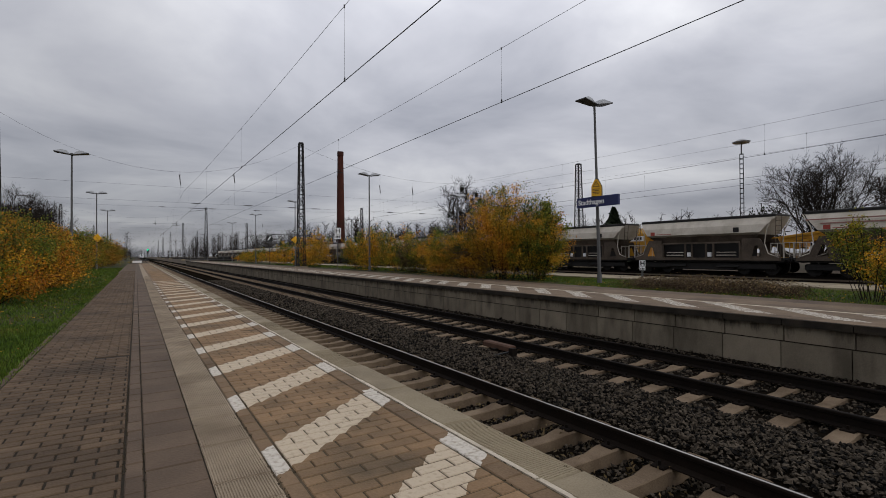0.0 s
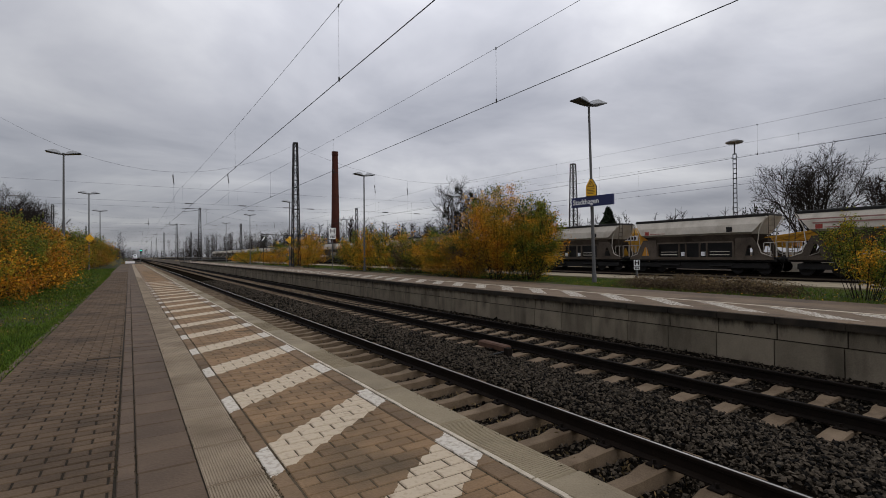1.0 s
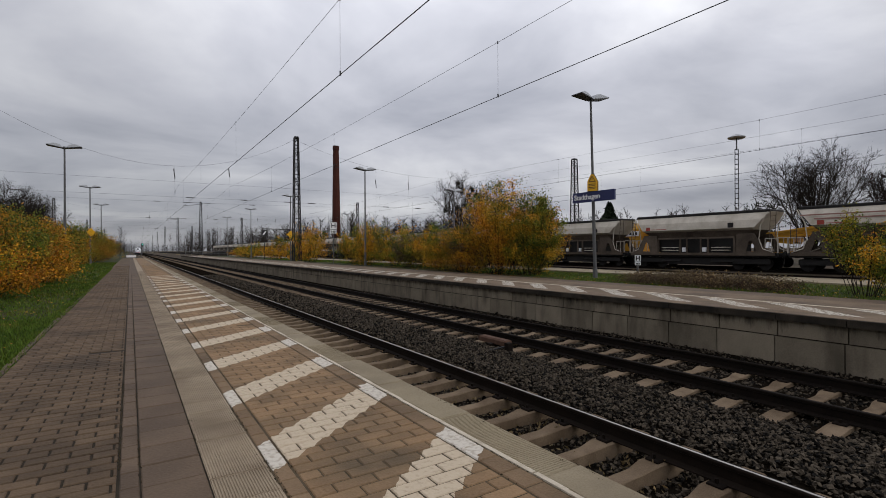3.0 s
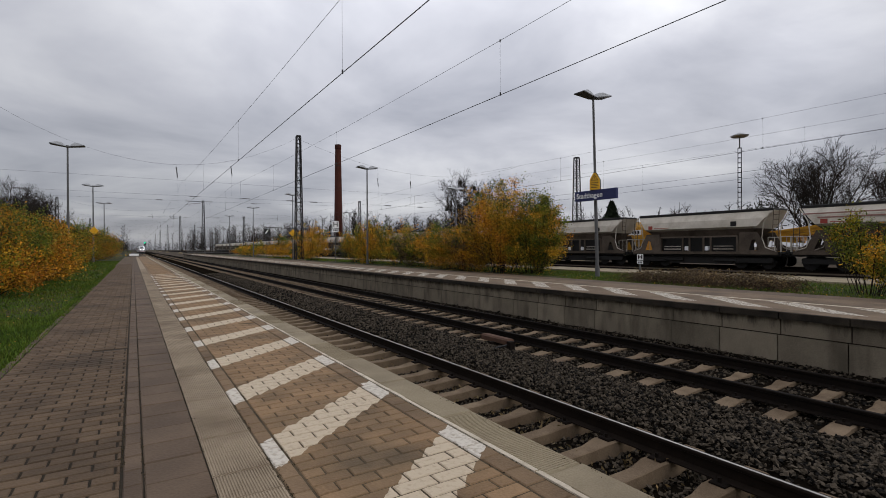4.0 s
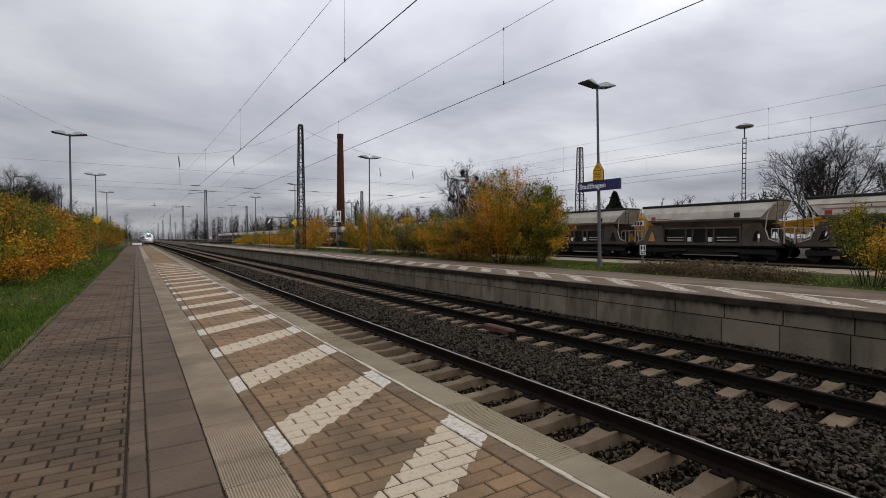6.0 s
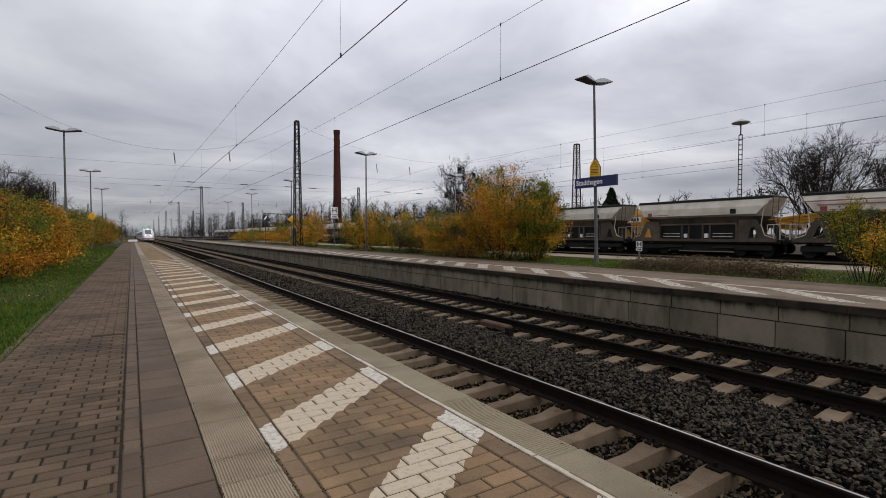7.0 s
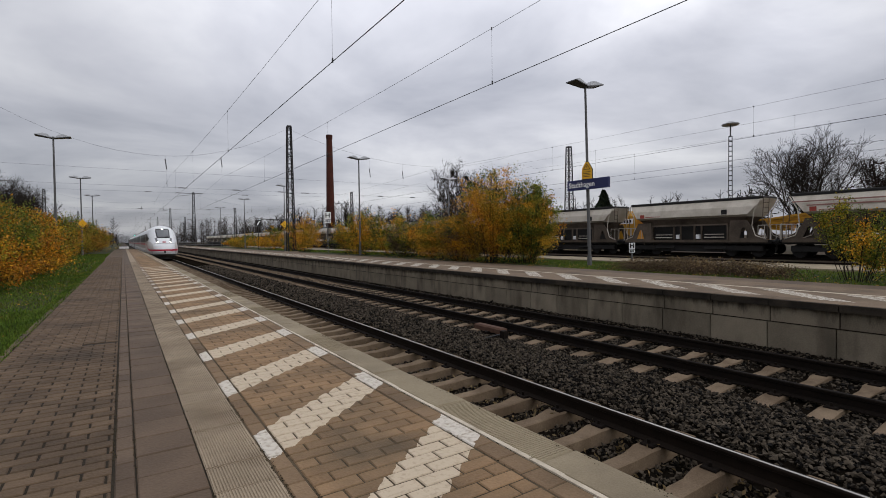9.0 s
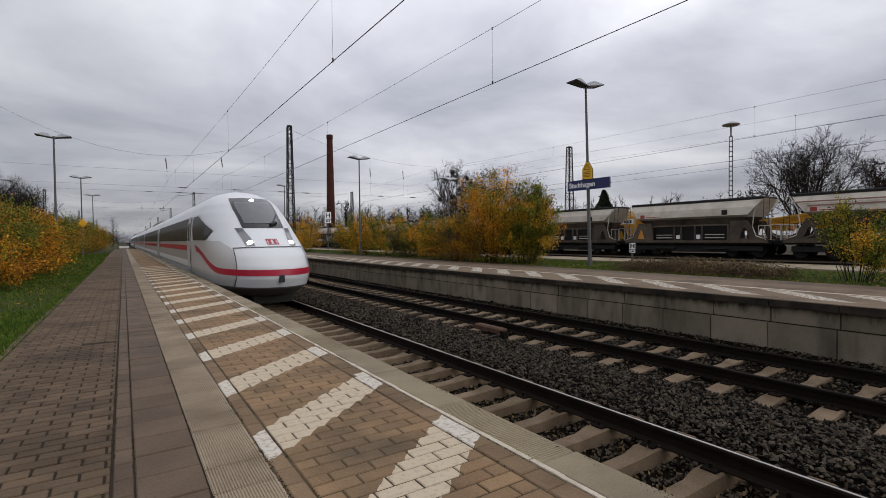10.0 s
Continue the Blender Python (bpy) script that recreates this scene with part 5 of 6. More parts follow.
def track_machine(at, label):
    t = thing("track_machine", label, "rail machine", at)
    part("frame", Geo().box(-1.2, 1.2, -8, 8, 0.9, 1.3, bevel=0.05), M["machine"], t)
    part("cabin", Geo().prism([(-1.2, 1.3), (1.2, 1.3), (1.2, 3.5), (0.9, 4.0), (-0.9, 4.0), (-1.2, 3.5)], 5.0, 7.6), M["machine"], t)
    part("cab_plate", Geo().box(-1.23, -1.2, 5.3, 7.2, 2.75, 3.25), M["white"], t, "white number plate, writing not legible")
    g = Geo()
    for k in range(5):
        g.box(-1.24, -1.229, 5.5 + 0.32 * k, 5.72 + 0.32 * k, 2.86, 3.14)
    part("lettering", g, M["black"], t)
    g = Geo()
    for y0, z0, y1, z1 in ((-7.5, 2.3, 4.5, 3.9), (-7.5, 1.9, 4.5, 3.4)):
        for x in (-0.8, 0.8):
            g.tube((x, y0, z0), (x, y1, z1), 0.11, n=4)
    for k in range(12):
        y = -7.4 + k
        z = 1.95 + k * 0.13
        for x in (-0.8, 0.8):
            g.tube((x, y, z), (x, y + 1, z + 0.52), 0.05, n=4)
    part("conveyor", g, M["machine"], t)
    part("belt", Geo().add([(-0.8, -7.6, 2.4), (0.8, -7.6, 2.4), (0.8, 4.6, 4.0), (-0.8, 4.6, 4.0), (-0.8, -7.6, 2.0), (0.8, -7.6, 2.0), (0.8, 4.6, 3.6), (-0.8, 4.6, 3.6)], [(0, 1, 2, 3), (4, 7, 6, 5), (0, 4, 5, 1), (2, 6, 7, 3), (0, 3, 7, 4), (1, 5, 6, 2)]), M["machine"], t)
    for y in (-6.5, -4.8, 4.8, 6.5):
        part("wheelset", Geo().tube((-0.82, y, 0.46), (-0.70, y, 0.46), 0.46, n=14).tube((0.70, y, 0.46), (0.82, y, 0.46), 0.46, n=14), M["wagon_dark"], t)
    return t


track_machine(pose(42.6, 24.0 - 0.2, -0.44), "yellow track machine with cabin behind the wagons")
track_machine(pose(42.6, 13.0, -0.44, 0, 0, 180), "yellow conveyor machine behind the wagons")


# ---------------------------------------------------------------- plants
def leaf_geo(rng, points, size, g):
    """Small folded leaves at the given points."""
    n = len(points)
    if not n:
        return g
    r = np.random.default_rng(rng.randrange(1 << 30))
    p = np.array([tuple(q) for q in points], float)
    a = r.normal(0, 1, (n, 3)) * (1, 1, 0.7)
    a /= np.linalg.norm(a, axis=1)[:, None]
    b = np.cross(a, r.normal(0, 1, (n, 3)))
    b /= np.linalg.norm(b, axis=1)[:, None]
    c = np.cross(a, b)
    s = (size * r.uniform(0.6, 1.3, n))[:, None]
    v = np.stack([p - b * s, p + c * s * 0.5 + a * s * 0.15, p + b * s, p - c * s * 0.5 + a * s * 0.15], 1).reshape(-1, 3)
    k = len(g.v)
    g.v += [tuple(q) for q in v.tolist()]
    g.f += [(k + 4 * i, k + 4 * i + 1, k + 4 * i + 2, k + 4 * i + 3) for i in range(n)]
    g.m += [0] * n
    return g


def build_bush(at, w, d, h, seed, leaves, mats, label, size=0.05, lobes=9, base=0.05, group="autumn shrubs", fade=0.75, full=0.86):
    """A many-stemmed shrub: shoots fan out of one stock, leaves sit in uneven clumps along side twigs."""
    rng = random.Random(seed)
    t = thing("shrub", label, "shrub", at, group)
    g = Geo()
    clumps = []
    count = max(16, lobes * 4)
    for k in range(count):
        ang, rad = rng.uniform(0, 6.28), rng.random() ** 0.55
        top = Vector((math.cos(ang) * w * rad, math.sin(ang) * d * rad, h * rng.uniform(0.78, 0.98) * math.sqrt(max(0.05, 1 - full * rad ** 2))))
        if rng.random() < 0.3:
            top.z *= rng.uniform(0.3, 0.8)
        foot = Vector((top.x * 0.35 + rng.uniform(-.1, .1), top.y * 0.35 + rng.uniform(-.1, .1), 0))
        mid = foot.lerp(top, 0.5) + Vector((top.x * 0.12, top.y * 0.12, h * 0.06))
        g.line([foot, mid, top], 0.009, 4)
        for _ in range(7):
            u = base + (1 - base) * rng.random() ** 0.62
            c = foot.lerp(mid, u * 2) if u < 0.5 else mid.lerp(top, u * 2 - 1)
            spread = 0.30 * min(w, d) * (1.1 - 0.5 * u)
            e = c + Vector((rng.gauss(0, spread), rng.gauss(0, spread), abs(rng.gauss(0, spread * 0.7))))
            g.tube(c, e, 0.007, 0.004, 3, 0, False)
            clumps.append((c, e, u))
    part("woody_stock", g, M["bark"], t)
    per = leaves // len(clumps) + 1
    gs = [Geo() for _ in range(len(mats) + 1)]
    for i, (c, e, u) in enumerate(clumps):
        pts = []
        sp = 0.12 * min(w, h * 0.6) * (1.0 - 0.5 * u) * 0.75 + 0.035
        n = int(per * rng.uniform(0.4, 1.6))
        for _ in range(n):
            q = c.lerp(e, rng.uniform(0.1, 1.15)) + Vector((rng.gauss(0, sp), rng.gauss(0, sp), rng.gauss(0, sp)))
            if q.z < 0.03:
                q.z = rng.uniform(0.03, 0.35)
            pts.append(q)
        # the upper shoots keep their green leaves longest
        late = rng.random() < fade * (e.z / h - 0.28)
        leaf_geo(rng, pts, size, gs[len(mats)] if late else gs[(i // 7) % len(mats)])
    for gg, mm in zip(gs, [*mats, M["late_leaf"]]):
        if gg.v:
            part("crown", gg, mm, t)
    return t


A, G_, D_, R_ = M["autumn"], M["green_leaf"], M["dry_leaf"], M["rust_leaf"]
ORANGE = "autumn shrub with orange and yellow leaves"
# left of the near platform
k = 0
for x, y, w, h in [(-3.5, 16.6, 1.5, 2.1), (-5.4, 18.8, 1.9, 2.6), (-3.3, 19.8, 1.3, 1.9), (-5.2, 22.5, 2.0, 2.9), (-3.3, 23.5, 1.3, 2.1), (-6.6, 26.0, 2.3, 3.4), (-4.2, 27.5, 1.7, 2.7), (-6.3, 31.5, 2.3, 3.3), (-4.4, 33.0, 1.7, 2.6), (-6.6, 38.0, 2.2, 3.4),
                   (-5.0, 43.0, 1.9, 3.0), (-4.6, 49.5, 2.0, 3.1), (-4.9, 53.5, 2.0, 3.2), (-3.7, 58.0, 1.9, 3.0), (-4.6, 63.0, 2.2, 3.6), (-3.5, 68.0, 1.9, 3.2), (-4.4, 73.0, 2.2, 3.8), (-3.2, 79.0, 1.9, 3.0), (-3.4, 86.0, 2.0, 3.0), (-3.8, 94.0, 2.2, 3.0), (-10, 34.0, 3.0, 4.6), (-10, 24.0, 2.6, 4.3), (-10, 47.0, 3.0, 4.8)]:
    near = y < 30
    build_bush(pose(x, y, -0.06), w * 1.1, w * 1.25, h * 1.2, 100 + k, 19000 if near else 7500, [R_, R_, G_] if k % 2 else [R_, G_, R_, A], ORANGE, 0.037 if near else 0.060, 10)
    k += 1
# on the island platform
for x, y, w, d, h, mats in [(15.0, 18.3, 1.9, 2.6, 4.7, [A, A, R_, A]), (15.4, 16.5, 1.4, 1.8, 4.05, [G_, G_, A]), (14.7, 20.8, 1.4, 1.9, 2.6, [A, R_, D_]), (15.3, 23.2, 1.5, 2.0, 2.8, [A, G_]), (16.4, 26.2, 1.6, 2.2, 3.2, [G_, A, D_]), (15.9, 28.6, 1.5, 2.0, 2.3, [D_, D_, G_]), (16.1, 31.6, 1.7, 2.4, 3.6, [A, G_]),
                            (15.7, 35.0, 1.7, 2.4, 3.6, [A, A, G_]), (16.0, 38.6, 1.6, 2.4, 3.0, [G_, A]), (15.2, 48.6, 1.9, 3.8, 3.9, [A, A]), (16.2, 55.0, 1.5, 2.6, 1.9, [A, G_]), (16.1, 64.0, 1.9, 4.0, 3.0, [A, A]), (16.2, 80.0, 2.2, 5.0, 2.5, [G_, A]), (16.4, 88.0, 2.2, 4.0, 1.7, [G_, A]), (15.1, 4.35, 0.90, 0.95, 2.25, [G_, G_, A])]:
    near = y < 25
    build_bush(pose(x, y, -0.06), w, d, h, 200 + k, (46000 if h > 4 else 24000 if h > 2.3 else 8000) if near else 9000, mats, ORANGE if A in mats[:1] else "shrub turning from green to yellow", (0.036 if y > 6 else 0.032) if near else 0.052, 16 if h > 4 else 10 if y > 6 else 6, base=0.06 if y > 6 else 0.34, full=0.72 if h > 4 else 0.86)
    k += 1


def bramble(at, w, h, seed):
    """Dead arching canes tangled over one another, a few withered leaves on them."""
    rng = random.Random(seed)
    t = thing("bramble", "tangled withered bramble with brown leaves on the grass", "bramble", at, "withered brambles")
    canes, pts = Geo(), []
    for _ in range(85):
        a, reach = rng.uniform(0, 6.28), w * rng.uniform(0.4, 1.25)
        p = Vector((rng.gauss(0, w * 0.35), rng.gauss(0, w * 0.35), 0))
        top = h * rng.uniform(0.35, 1.0)
        bend = rng.uniform(-0.8, 0.8)
        line = []
        for k in range(7):
            u = k / 6
            line.append(p + Vector((math.cos(a + bend * u) * reach * u, math.sin(a + bend * u) * reach * u, 0.02 + top * 4 * u * (1 - u) ** 1.2 * 0.62)))
        canes.line(line, 0.0055, 3)
        for q in line[1:]:
            if rng.random() < 0.5:
                for _ in range(3):
                    pts.append(q + Vector((rng.gauss(0, 0.08), rng.gauss(0, 0.08), abs(rng.gauss(0, 0.06)))))
    part("cane", canes, M["cane"], t, "dead brown canes", kind="stuff")
    part("foliage", leaf_geo(rng, pts, 0.030, Geo()), M["dry_leaf"], t, kind="stuff")
    return t


for i, (x, y, w, h) in enumerate([(15.0, 10.5, 0.75, 0.55), (14.8, 9.7, 0.85, 0.80), (14.9, 8.8, 0.85, 0.85), (14.8, 7.9, 0.80, 0.70), (15.0, 7.1, 0.85, 0.75), (14.9, 6.3, 0.70, 0.55), (15.8, 9.2, 0.9, 0.75), (15.9, 7.4, 0.9, 0.65)]):
    bramble(pose(x, y, -0.06), w, h, 400 + i)


def bare_tree(at, h, seed, label="bare leafless tree with fine dark branches", limbs=9, lean=0.5, mat="bark"):
    """Upright limbs from a short trunk, side branches that sweep upwards, then twigs."""
    rng = random.Random(seed)
    t = thing("bare_tree", label, "tree", at, "bare trees")
    g, tw, tips = Geo(), Geo(), []

    def sweep(p, d, length, r, n, geo, sides, rise):
        pts = [Vector(p)]
        for k in range(n):
            d = (d + Vector((rng.gauss(0, 0.06), rng.gauss(0, 0.06), rise))).normalized()
            pts.append(pts[-1] + d * (length / n))
        for k in range(n):
            geo.tube(pts[k], pts[k + 1], r * (1 - 0.8 * k / n), r * (1 - 0.8 * (k + 1) / n), sides, 0, False)
        return pts, d

    def side_of(d):
        return Matrix.Rotation(rng.uniform(0, 6.28), 3, d) @ d.orthogonal().normalized()
    fork = h * 0.10
    g.tube((0, 0, -0.1), (0, 0, fork * 1.1), h * 0.022, h * 0.018, 8)
    for m_ in range(limbs):
        a = 6.28 * m_ / limbs + rng.uniform(-0.3, 0.3)
        tilt = lean * math.sqrt(rng.random())
        d = Vector((math.cos(a) * math.sin(tilt), math.sin(a) * math.sin(tilt), math.cos(tilt)))
        ln = h * rng.uniform(0.78, 0.92) * (1 - 0.22 * tilt)
        pts, _ = sweep((0, 0, fork * rng.uniform(0.5, 1.0)), d, ln, h * 0.0098, 7, g, 5, 0.02)
        for k in range(3, 8):
            u = k / 7
            for _ in range(3):
                dd = (pts[k] - pts[k - 1]).normalized()
                q = pts[k - 1].lerp(pts[k], rng.random())
                b, _d = sweep(q, (dd * 0.75 + side_of(dd) * 0.62).normalized(), h * 0.36 * (1.1 - 0.70 * u), h * 0.0032, 4, g, 4, 0.06)
                tips.append(b[-1])
                for n_ in range(9):
                    kk = rng.randrange(1, 5)
                    e = (b[kk] - b[kk - 1]).normalized()
                    w_, _d = sweep(b[kk], (e * 0.7 + side_of(e) * 0.6).normalized(), h * 0.12 * rng.uniform(0.6, 1.2), h * 0.0014, 2, tw, 3, 0.08)
                    for _ in range(2):
                        e2 = (w_[2] - w_[1]).normalized()
                        tw.tube(w_[1], w_[1] + (e2 * 0.7 + side_of(e2) * 0.6) * h * 0.06, h * 0.0011, h * 0.0006, 3, 0, False)
    part("trunk", g, M[mat], t)
    part("crown", tw, M[mat], t)
    return t, tips


for i, (x, y, h, tr) in enumerate([(60, 21.4, 11.7, 15), (60, 14.2, 9.6, 9)]):
    bare_tree(pose(x, y, -0.6), h, 20 + i, limbs=tr, lean=0.54)
mist, tips = bare_tree(pose(39.0, 55.2, -0.6), 11.4, 31, "bare tree with dark mistletoe balls", 9, 0.42)
rng = random.Random(5)
for p in rng.sample(tips, 6):
    g = Geo()
    leaf_geo(rng, [p + Vector((rng.gauss(0, 0.13), rng.gauss(0, 0.13), rng.gauss(0, 0.13))) for _ in range(160)], 0.11, g)
    part("mistletoe", g, M["needle"], mist, "dark round mistletoe", kind="stuff")


def conifer(at, h, r, seed):
    rng = random.Random(seed)
    t = thing("conifer", "dark green spruce behind the yard", "tree", at)
    part("trunk", Geo().tube((0, 0, 0), (0, 0, h * 0.95), 0.16, 0.03, 6), M["bark"], t)
    g = Geo()
    for k in range(3200):
        u = rng.random() ** 0.9
        z = h * (0.08 + 0.92 * u)
        a = rng.uniform(0, 6.28)
        whorl = 0.72 + 0.5 * noise.noise((math.cos(a) * 1.6, math.sin(a) * 1.6, z * 0.9 + seed * 7))
        rr = r * (1 - u) ** 0.8 * rng.uniform(0.3, 1.1) * whorl + 0.05
        p = Vector((math.cos(a) * rr, math.sin(a) * rr, z - rr * 0.25))
        leaf_geo(rng, [p], 0.34, g)
    part("crown", g, M["needle"], t)


conifer(pose(57.4, 58.8, -0.6), 9.7, 4.6, 1)
conifer(pose(58, 45.6, -0.6), 8.2, 3.4, 2)


def clinging_leaves(at, w, h, seed, count, mat, label):
    """A tree that still holds its dark leaves in loose sprays."""
    rng = random.Random(seed)
    t = thing("leafy_tree", label, "tree", at)
    g, pts = Geo(), []
    g.tube((0, 0, -0.1), (0, 0, h * 0.45), 0.16, 0.10, 7)
    for k in range(26):
        a, u = rng.uniform(0, 6.28), rng.random() ** 0.7
        p = Vector((0, 0, h * (0.18 + 0.3 * u)))
        e = Vector((math.cos(a) * w * rng.uniform(0.4, 1.0), math.sin(a) * w * rng.uniform(0.4, 1.0), h * rng.uniform(0.45, 1.0)))
        m_ = p.lerp(e, 0.5) + Vector((0, 0, 0.3))
        g.line([p, m_, e], 0.045, 4)
        for _ in range(count // 26):
            q = m_.lerp(e, rng.random()) + Vector((rng.gauss(0, 0.38), rng.gauss(0, 0.38), rng.gauss(0, 0.26)))
            pts.append(q)
    part("trunk", g, M["bark"], t)
    part("crown", leaf_geo(rng, pts, 0.13, Geo()), mat, t)
    return t


clinging_leaves(pose(58.0, 25.6, -0.6), 2.2, 7.2, 3, 900, M["needle"], "small tree still holding dark green leaves")
clinging_leaves(pose(58.5, 15.0, -0.6), 3.2, 9.4, 4, 1500, M["dark_leaf"], "tree still holding dark reddish-brown leaves")


def far_wood(name, strips, seed, label):
    """Leafless woods in the distance: many thin stems and twig fans."""
    rng = random.Random(seed)
    g = Geo()
    for (x0, y0, x1, y1, count, hmin, hmax) in strips:
        for k in range(count):
            u = (k + rng.random()) / count
            x, y = x0 + (x1 - x0) * u + rng.gauss(0, 4), y0 + (y1 - y0) * u + rng.gauss(0, 4)
            h = rng.uniform(hmin, hmax)
            g.tube((x, y, -0.8), (x + rng.gauss(0, .3), y, h * 0.9), h * 0.009, 0.02, 3, 0, False)
            for b in range(34):
                v = rng.random() ** 1.25 * 0.95
                a = rng.uniform(0, 6.28)
                ln = h * rng.uniform(0.12, 0.34) * (1.15 - v * 0.7)
                p = Vector((x, y, h * v * 0.9))
                q = p + Vector((math.cos(a) * ln * 0.75, math.sin(a) * ln * 0.75, ln * 0.75))
                g.tube(p, q, h * 0.004 + 0.01, 0.012, 3, 0, False)
                for c in range(3):
                    m_ = p.lerp(q, rng.uniform(0.3, 1))
                    e = m_ + Vector((rng.gauss(0, 1), rng.gauss(0, 1), rng.uniform(0.2, 1.4))) * ln * 0.3
                    g.tube(m_, e, 0.014, 0.008, 3, 0, False)
    return tagged(part(name, g, M["wood_far"]), label, "woods", kind="stuff")


far_wood("far_wood", [(60, 300, 56, 130, 190, 8, 14.5), (56, 130, 60, 70, 190, 5, 10.5), (60, 75, 64, 34, 120, 3, 8), (35, 430, 60, 300, 60, 14, 19), (70, 20, 76, -10, 8, 7, 11)], 9, "leafless brown woods behind the siding")
far_wood("far_wood", [(-16, 90, -14, 190, 40, 6, 9), (-12, 200, -6, 480, 40, 6, 9), (-20, 480, 60, 520, 60, 6, 11)], 10, "leafless woods beside the platform")
for i, (x, y, h) in enumerate([(-12.6, 78, 8.6), (-12.5, 84, 9.2), (-13.3, 90, 10.0), (-14.5, 97, 9.8), (-13.5, 104, 9.6), (-11.5, 72, 7.6), (-7.6, 52, 6.6), (-9.4, 58, 7.2)]):
    bare_tree(pose(x, y, -0.2), h, 60 + i, limbs=6, lean=0.6)


# ---------------------------------------------------------------- chimney and far end
def chimney(at, h):
    t = thing("factory_chimney", "tall red brick factory chimney", "chimney", at)
    g = Geo()
    n = 16
    prof = [(1.45, 0), (1.30, h * 0.3), (1.05, h * 0.75), (0.92, h * 0.96), (1.02, h * 0.965), (1.02, h)]
    for (r0, z0), (r1, z1) in zip(prof, prof[1:]):
        g.tube((0, 0, z0), (0, 0, z1), r0, r1, n, 0, False)
    g.tube((0, 0, h - 0.3), (0, 0, h), 1.0, 1.0, n)
    part("shaft", g, M["brick_chimney"], t)
    for z in (h * 0.4, h * 0.6, h * 0.8):
        part("iron_band", Geo().tube((0, 0, z), (0, 0, z + 0.25), 1.40 - 0.45 * z / h, 1.40 - 0.45 * z / h, n), M["dark_steel"], t)


chimney(pose(55.9, 150.0, -0.6), 35.2)


def end_fence():
    t = thing("end_railing", "low steel railing across the platform end", "railing", pose(0, PLATFORM_END + 0.3, 0))
    part("rail_bar", Geo().tube((-6, 0, 1.0), (1.6, 0, 1.0), 0.03).tube((-6, 0, 0.5), (1.6, 0, 0.5), 0.03), M["galv"], t)
    for k in range(6):
        part("post", Geo().tube((-6 + 1.5 * k, 0, -0.5), (-6 + 1.5 * k, 0, 1.0), 0.035), M["galv"], t)
    b = thing("white_barrier", "low white barrier board at the platform end", "barrier", pose(0.2, PLATFORM_END - 0.4, 0))
    part("board", Geo().box(-0.75, 0.55, -0.05, 0.05, 0.12, 0.45, bevel=0.02), M["white"], b)
    for x in (-0.65, 0.45):
        part("leg", Geo().box(x - 0.05, x + 0.05, -0.04, 0.04, 0, 0.13), M["galv"], b)


end_fence()


def side_railing():
    t = thing("path_railing", "grey steel railing by the crossing path", "railing", pose(13.5, 118.5, 0))
    part("rail_bar", Geo().tube((-3.5, 0, 0.9), (22, -8, 0.9), 0.05).tube((-3.5, 0, 0.4), (22, -8, 0.4), 0.05), M["galv"], t)
    for k in range(9):
        u = k / 8
        part("post", Geo().tube((-3.5 + 25.5 * u, -8 * u, -0.8), (-3.5 + 25.5 * u, -8 * u, 0.95), 0.06), M["galv"], t)


side_railing()

# inductive magnet and bracket at the far track
mg = thing("track_magnet", "rusty orange-brown track magnet beside the rail", "track equipment", pose(6.62, 8.2, RAIL_TOP - 0.02))
part("housing", Geo().box(-0.10, 0.09, -0.45, 0.45, -0.12, 0.0, bevel=0.03), surface("rust_brown", (0.065, 0.036, 0.026), (0.15, 0.088, 0.065), 0.8, 6, 50, 0.3), mg)
part("bracket", Geo().box(-0.20, 0.42, -0.10, 0.02, -0.20, -0.10), M["rail"], mg)
part("end_stop", Geo().box(-0.22, -0.10, -0.70, -0.58, -0.25, 0.0, bevel=0.01), M["rail"], mg)
part("cable", Geo().line([(-0.1, -0.5, -0.1), (-0.5, -0.3, -0.2), (-0.9, 0.3, -0.22), (-0.7, 0.9, -0.22)], 0.02, 5), M["black"], mg)


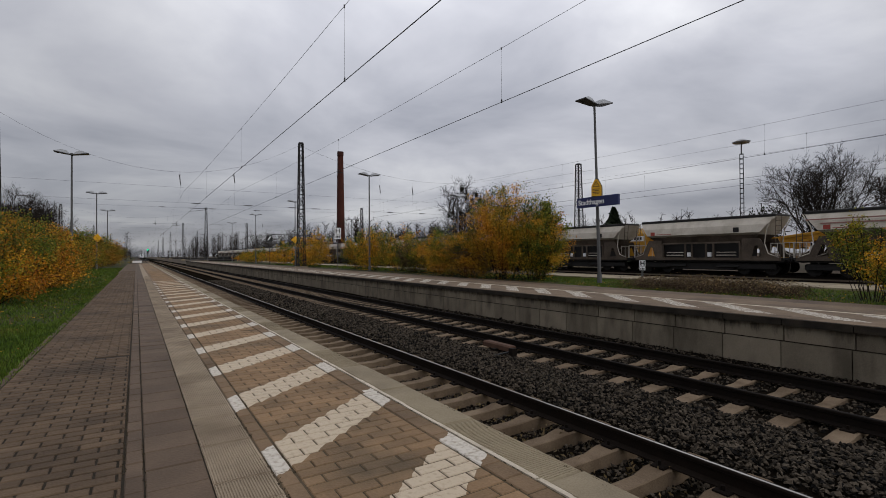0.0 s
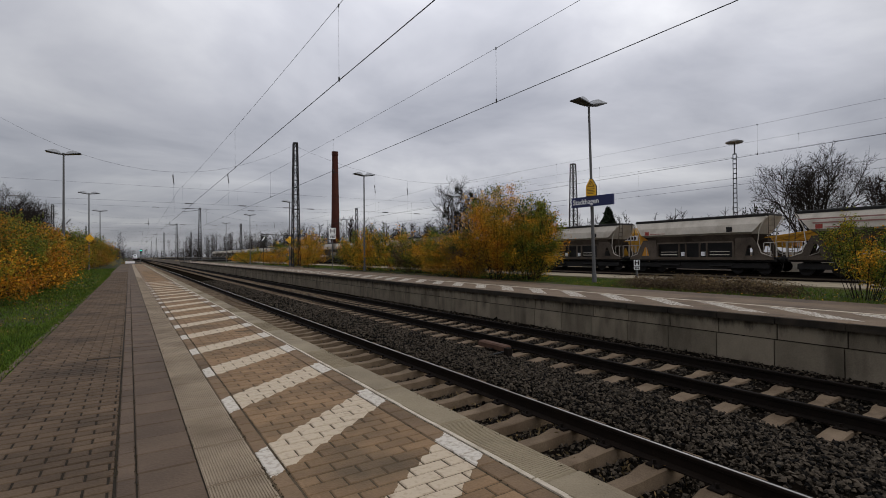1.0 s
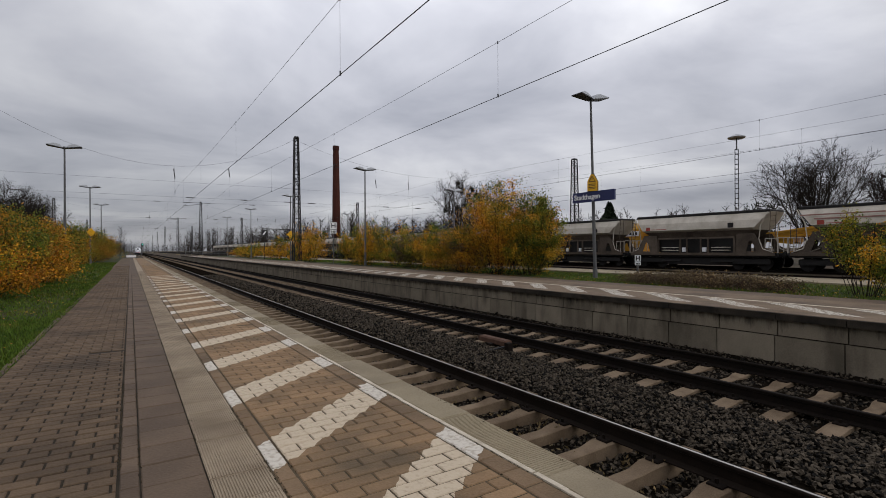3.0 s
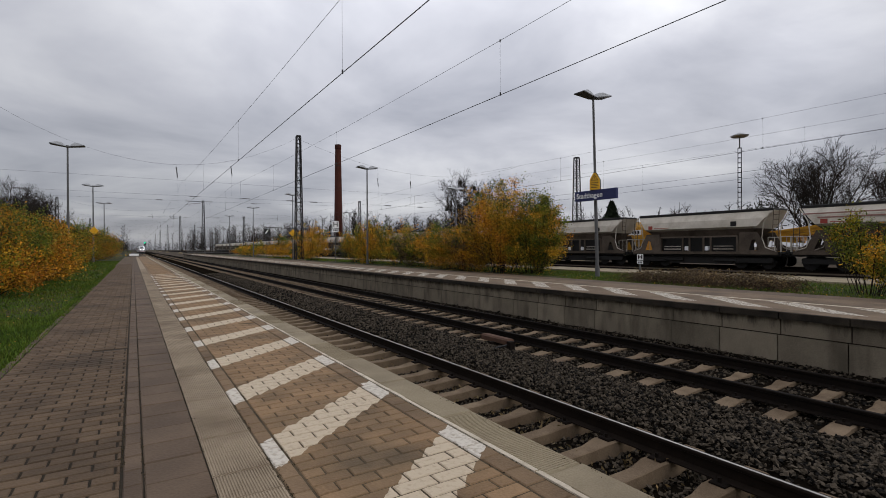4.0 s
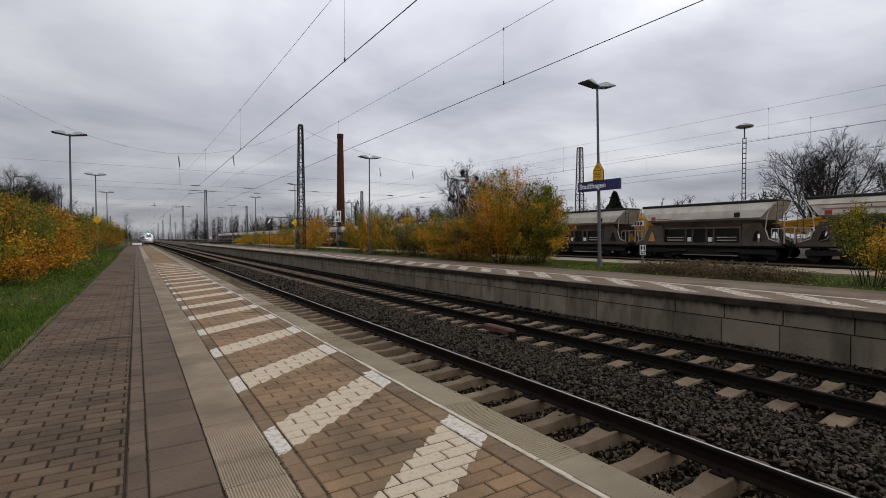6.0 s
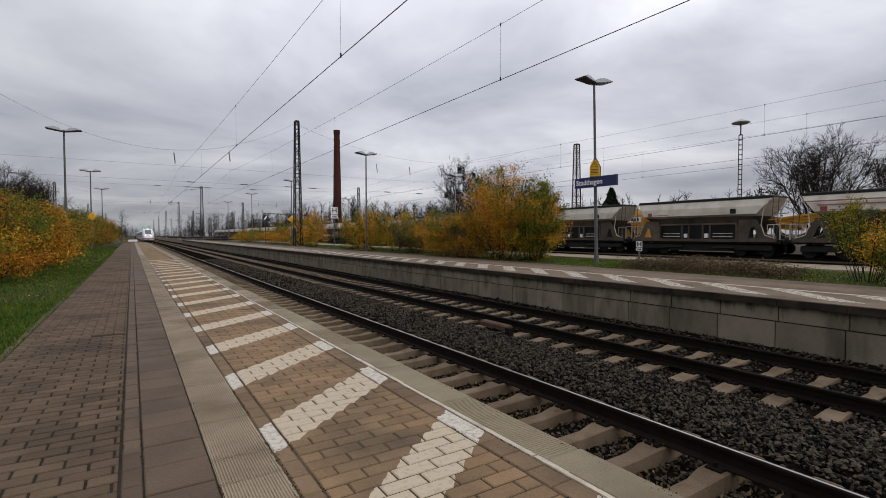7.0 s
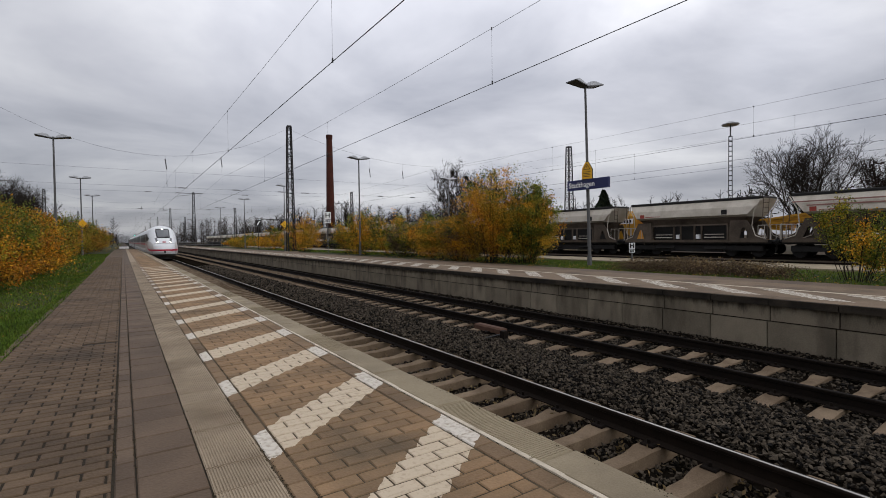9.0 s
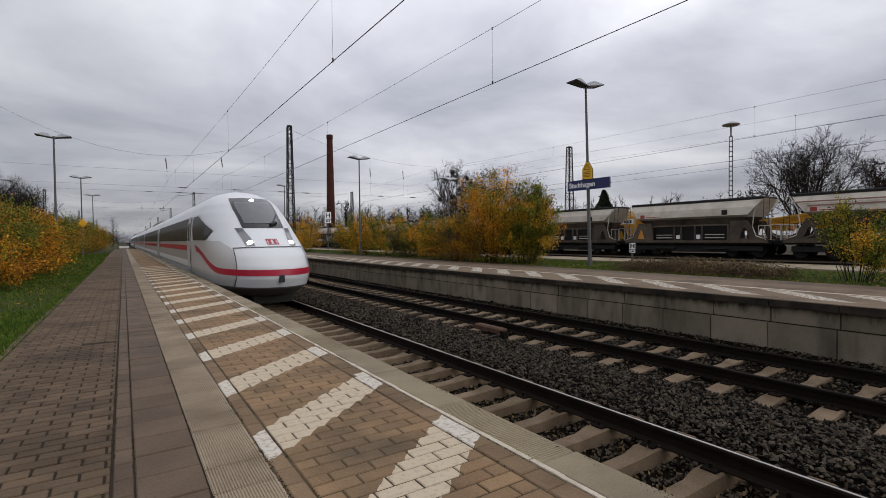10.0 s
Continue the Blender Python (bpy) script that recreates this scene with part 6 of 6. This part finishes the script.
# ---------------------------------------------------------------- ballast, grass, fallen leaves
def scatter_stones():
    rng = np.random.default_rng(3)
    base = np.array([(1, 0, 0), (-1, 0, 0), (0, 1, 0), (0, -1, 0), (0, 0, 1), (0, 0, -1)], float)
    faces = np.array([(0, 2, 4), (2, 1, 4), (1, 3, 4), (3, 0, 4), (2, 0, 5), (1, 2, 5), (3, 1, 5), (0, 3, 5)])
    V, F = [], []
    k = 0

    def field(x0, x1, y0, y1, count, size, zf):
        nonlocal k
        xs = rng.uniform(x0, x1, count)
        ys = rng.uniform(y0, y1, count)
        for x, y in zip(xs, ys):
            for cx, first in ((T1, -0.76), (T2, -0.78)):
                if abs(x - cx) < 1.36 and abs((y - first + 0.3) % 0.6 - 0.3) < 0.135:
                    break
            else:
                cx = None
            if cx is not None:
                continue
            s = size * rng.uniform(0.6, 1.35)
            p = base * (rng.uniform(0.55, 1.0, (6, 1))) * np.array([s, s * rng.uniform(0.6, 1), s * rng.uniform(0.5, 0.85)])
            p += rng.normal(0, s * 0.16, (6, 3))
            a = rng.uniform(0, 6.28)
            b = rng.uniform(-0.9, 0.9)
            R = np.array([[math.cos(a), -math.sin(a), 0], [math.sin(a), math.cos(a), 0], [0, 0, 1]]) @ np.array([[1, 0, 0], [0, math.cos(b), -math.sin(b)], [0, math.sin(b), math.cos(b)]])
            V.append(p @ R.T + (x, y, zf(x, y) + rng.uniform(-0.015, 0.02)))
            F.append(faces + k)
            k += 6
    def level(x, y):
        if x > 9.0:
            return -0.955 + (x - 9.0) * 0.25
        if x < 4.75:
            return -1.05
        if x < 5.1:
            return -1.05 + (x - 4.75) * 0.34
        if 5.15 < x < 6.5:
            return -0.93
        return -0.965
    field(5.0, 6.6, 0.0, 9.0, 13000, 0.034, level)
    field(5.0, 6.6, 9.0, 20.0, 9000, 0.040, level)
    field(5.0, 6.6, 20.0, 45.0, 6000, 0.055, level)
    field(6.6, 9.46, 0.0, 9.0, 11000, 0.034, level)
    field(6.6, 9.46, 9.0, 22.0, 8000, 0.042, level)
    field(2.1, 5.0, 1.0, 8.0, 9000, 0.034, level)
    field(2.1, 5.0, 8.0, 22.0, 7000, 0.042, level)
    field(2.1, 9.46, -8.0, 1.0, 12000, 0.042, level)
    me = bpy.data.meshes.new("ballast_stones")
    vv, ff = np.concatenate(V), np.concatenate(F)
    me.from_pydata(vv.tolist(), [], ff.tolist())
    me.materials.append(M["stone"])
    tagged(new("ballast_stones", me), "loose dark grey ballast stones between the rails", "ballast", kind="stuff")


scatter_stones()


def scatter_grass():
    rng = random.Random(8)
    g = Geo()

    def blades(x0, x1, y0, y1, count, h, z):
        for _ in range(count):
            x, y = rng.uniform(x0, x1), rng.uniform(y0, y1)
            a, hh = rng.uniform(0, 3.14), h * rng.uniform(0.4, 1.2)
            w = 0.006 + 0.0006 * y
            lx, ly = rng.gauss(0, hh * 0.4), rng.gauss(0, hh * 0.4)
            g.add([(x - math.cos(a) * w, y - math.sin(a) * w, z), (x + math.cos(a) * w, y + math.sin(a) * w, z), (x + lx, y + ly, z + hh)], [(0, 1, 2)])
    blades(-1.22, -1.02, 3.0, 40, 15000, 0.055, -0.03)
    blades(-3.2, -1.13, 4.4, 11, 30000, 0.07, -0.06)
    blades(-5.0, -1.13, 11, 24, 20000, 0.08, -0.07)
    blades(-4.0, -1.13, 24, 60, 9000, 0.11, -0.07)
    blades(13.6, 18.6, 2, 13.5, 15000, 0.08, -0.06)
    blades(14.9, 18.6, 13.5, 22, 6000, 0.08, -0.06)
    blades(15.6, 18.6, 22, 70, 6000, 0.10, -0.06)
    tagged(part("grass", g, M["blade"]), "short green autumn grass", "grass", kind="stuff")
    g = Geo()
    pts = [(rng.uniform(-5, -1.2), rng.uniform(6, 40), -0.02) for _ in range(900)] + [(rng.uniform(12.7, 16.5), rng.uniform(2, 30), -0.01) for _ in range(1600)]
    litter = Geo()
    for _ in range(3600):
        y = 1.0 + 17 * rng.random() ** 1.3
        p = Vector((rng.uniform(2.15, 4.75), y, 0))
        u = abs((y + 0.76 + 0.3) % 0.6 - 0.3)
        if u < 0.16 and rng.random() < 0.93:
            continue
        p.z = (-1.01 if u >= 0.16 else -0.905) + rng.uniform(0, 0.02)
        leaf_geo(rng, [p], 0.028, litter)
    tagged(part("track_litter", litter, M["dry_leaf"]), "brown leaf litter between the sleepers", "leaves", kind="stuff")
    for p in pts:
        a, s = rng.uniform(0, 6.28), rng.uniform(0.018, 0.04)
        u, v = Vector((math.cos(a) * s, math.sin(a) * s, 0.006)), Vector((-math.sin(a) * s * 0.6, math.cos(a) * s * 0.6, 0))
        p = Vector(p)
        g.add([p - u, p + v, p + u, p - v], [(0, 1, 2, 3)])
    tagged(part("fallen_leaves", g, M["autumn"]), "fallen yellow and brown leaves on the grass", "leaves", kind="stuff")


scatter_grass()


def joint_dirt():
    """Moss and grit lodged along the long joints of the platform."""
    rng = random.Random(12)
    g = Geo()
    for x, count, wide in ((0.602, 1100, 0.010), (0.7025, 500, 0.006), (0.310, 600, 0.006), (-0.0725, 700, 0.007), (0.021, 500, 0.006), (1.577, 350, 0.006), (1.718, 600, 0.009), (-1.03, 500, 0.02), (1.99, 350, 0.015)):
        for _ in range(count):
            y = 1.2 + 12 * rng.random() ** 1.5
            if noise.noise((x * 9, y * 1.7, 0)) < -0.1:
                continue
            s = rng.uniform(0.0015, 0.0050) * (1 + 0.04 * y)
            c = Vector((x + rng.gauss(0, wide), y, 0.001))
            v = [c + Vector((math.cos(k * 2.1 + s * 900) * s, math.sin(k * 2.1 + s * 900) * s * 1.5, -0.004)) for k in range(3)] + [c + Vector((0, 0, s * 0.4))]
            g.add(v, [(0, 1, 3), (1, 2, 3), (2, 0, 3)])
    tagged(part("joint_dirt", g, M["crumb"]), "moss and grit in the paving joints", "dirt", kind="stuff")


joint_dirt()


# ---------------------------------------------------------------- what moves
TRAIN_SPEED, TRAIN_LAST = 44.6, 13.6


def motions():
    walk(train, [(t, pose(T1, TRAIN_LAST + TRAIN_SPEED * (10.0 - t), 0)) for t in (0.0, 2.5, 5.0, 7.5, 10.0)])


motions()
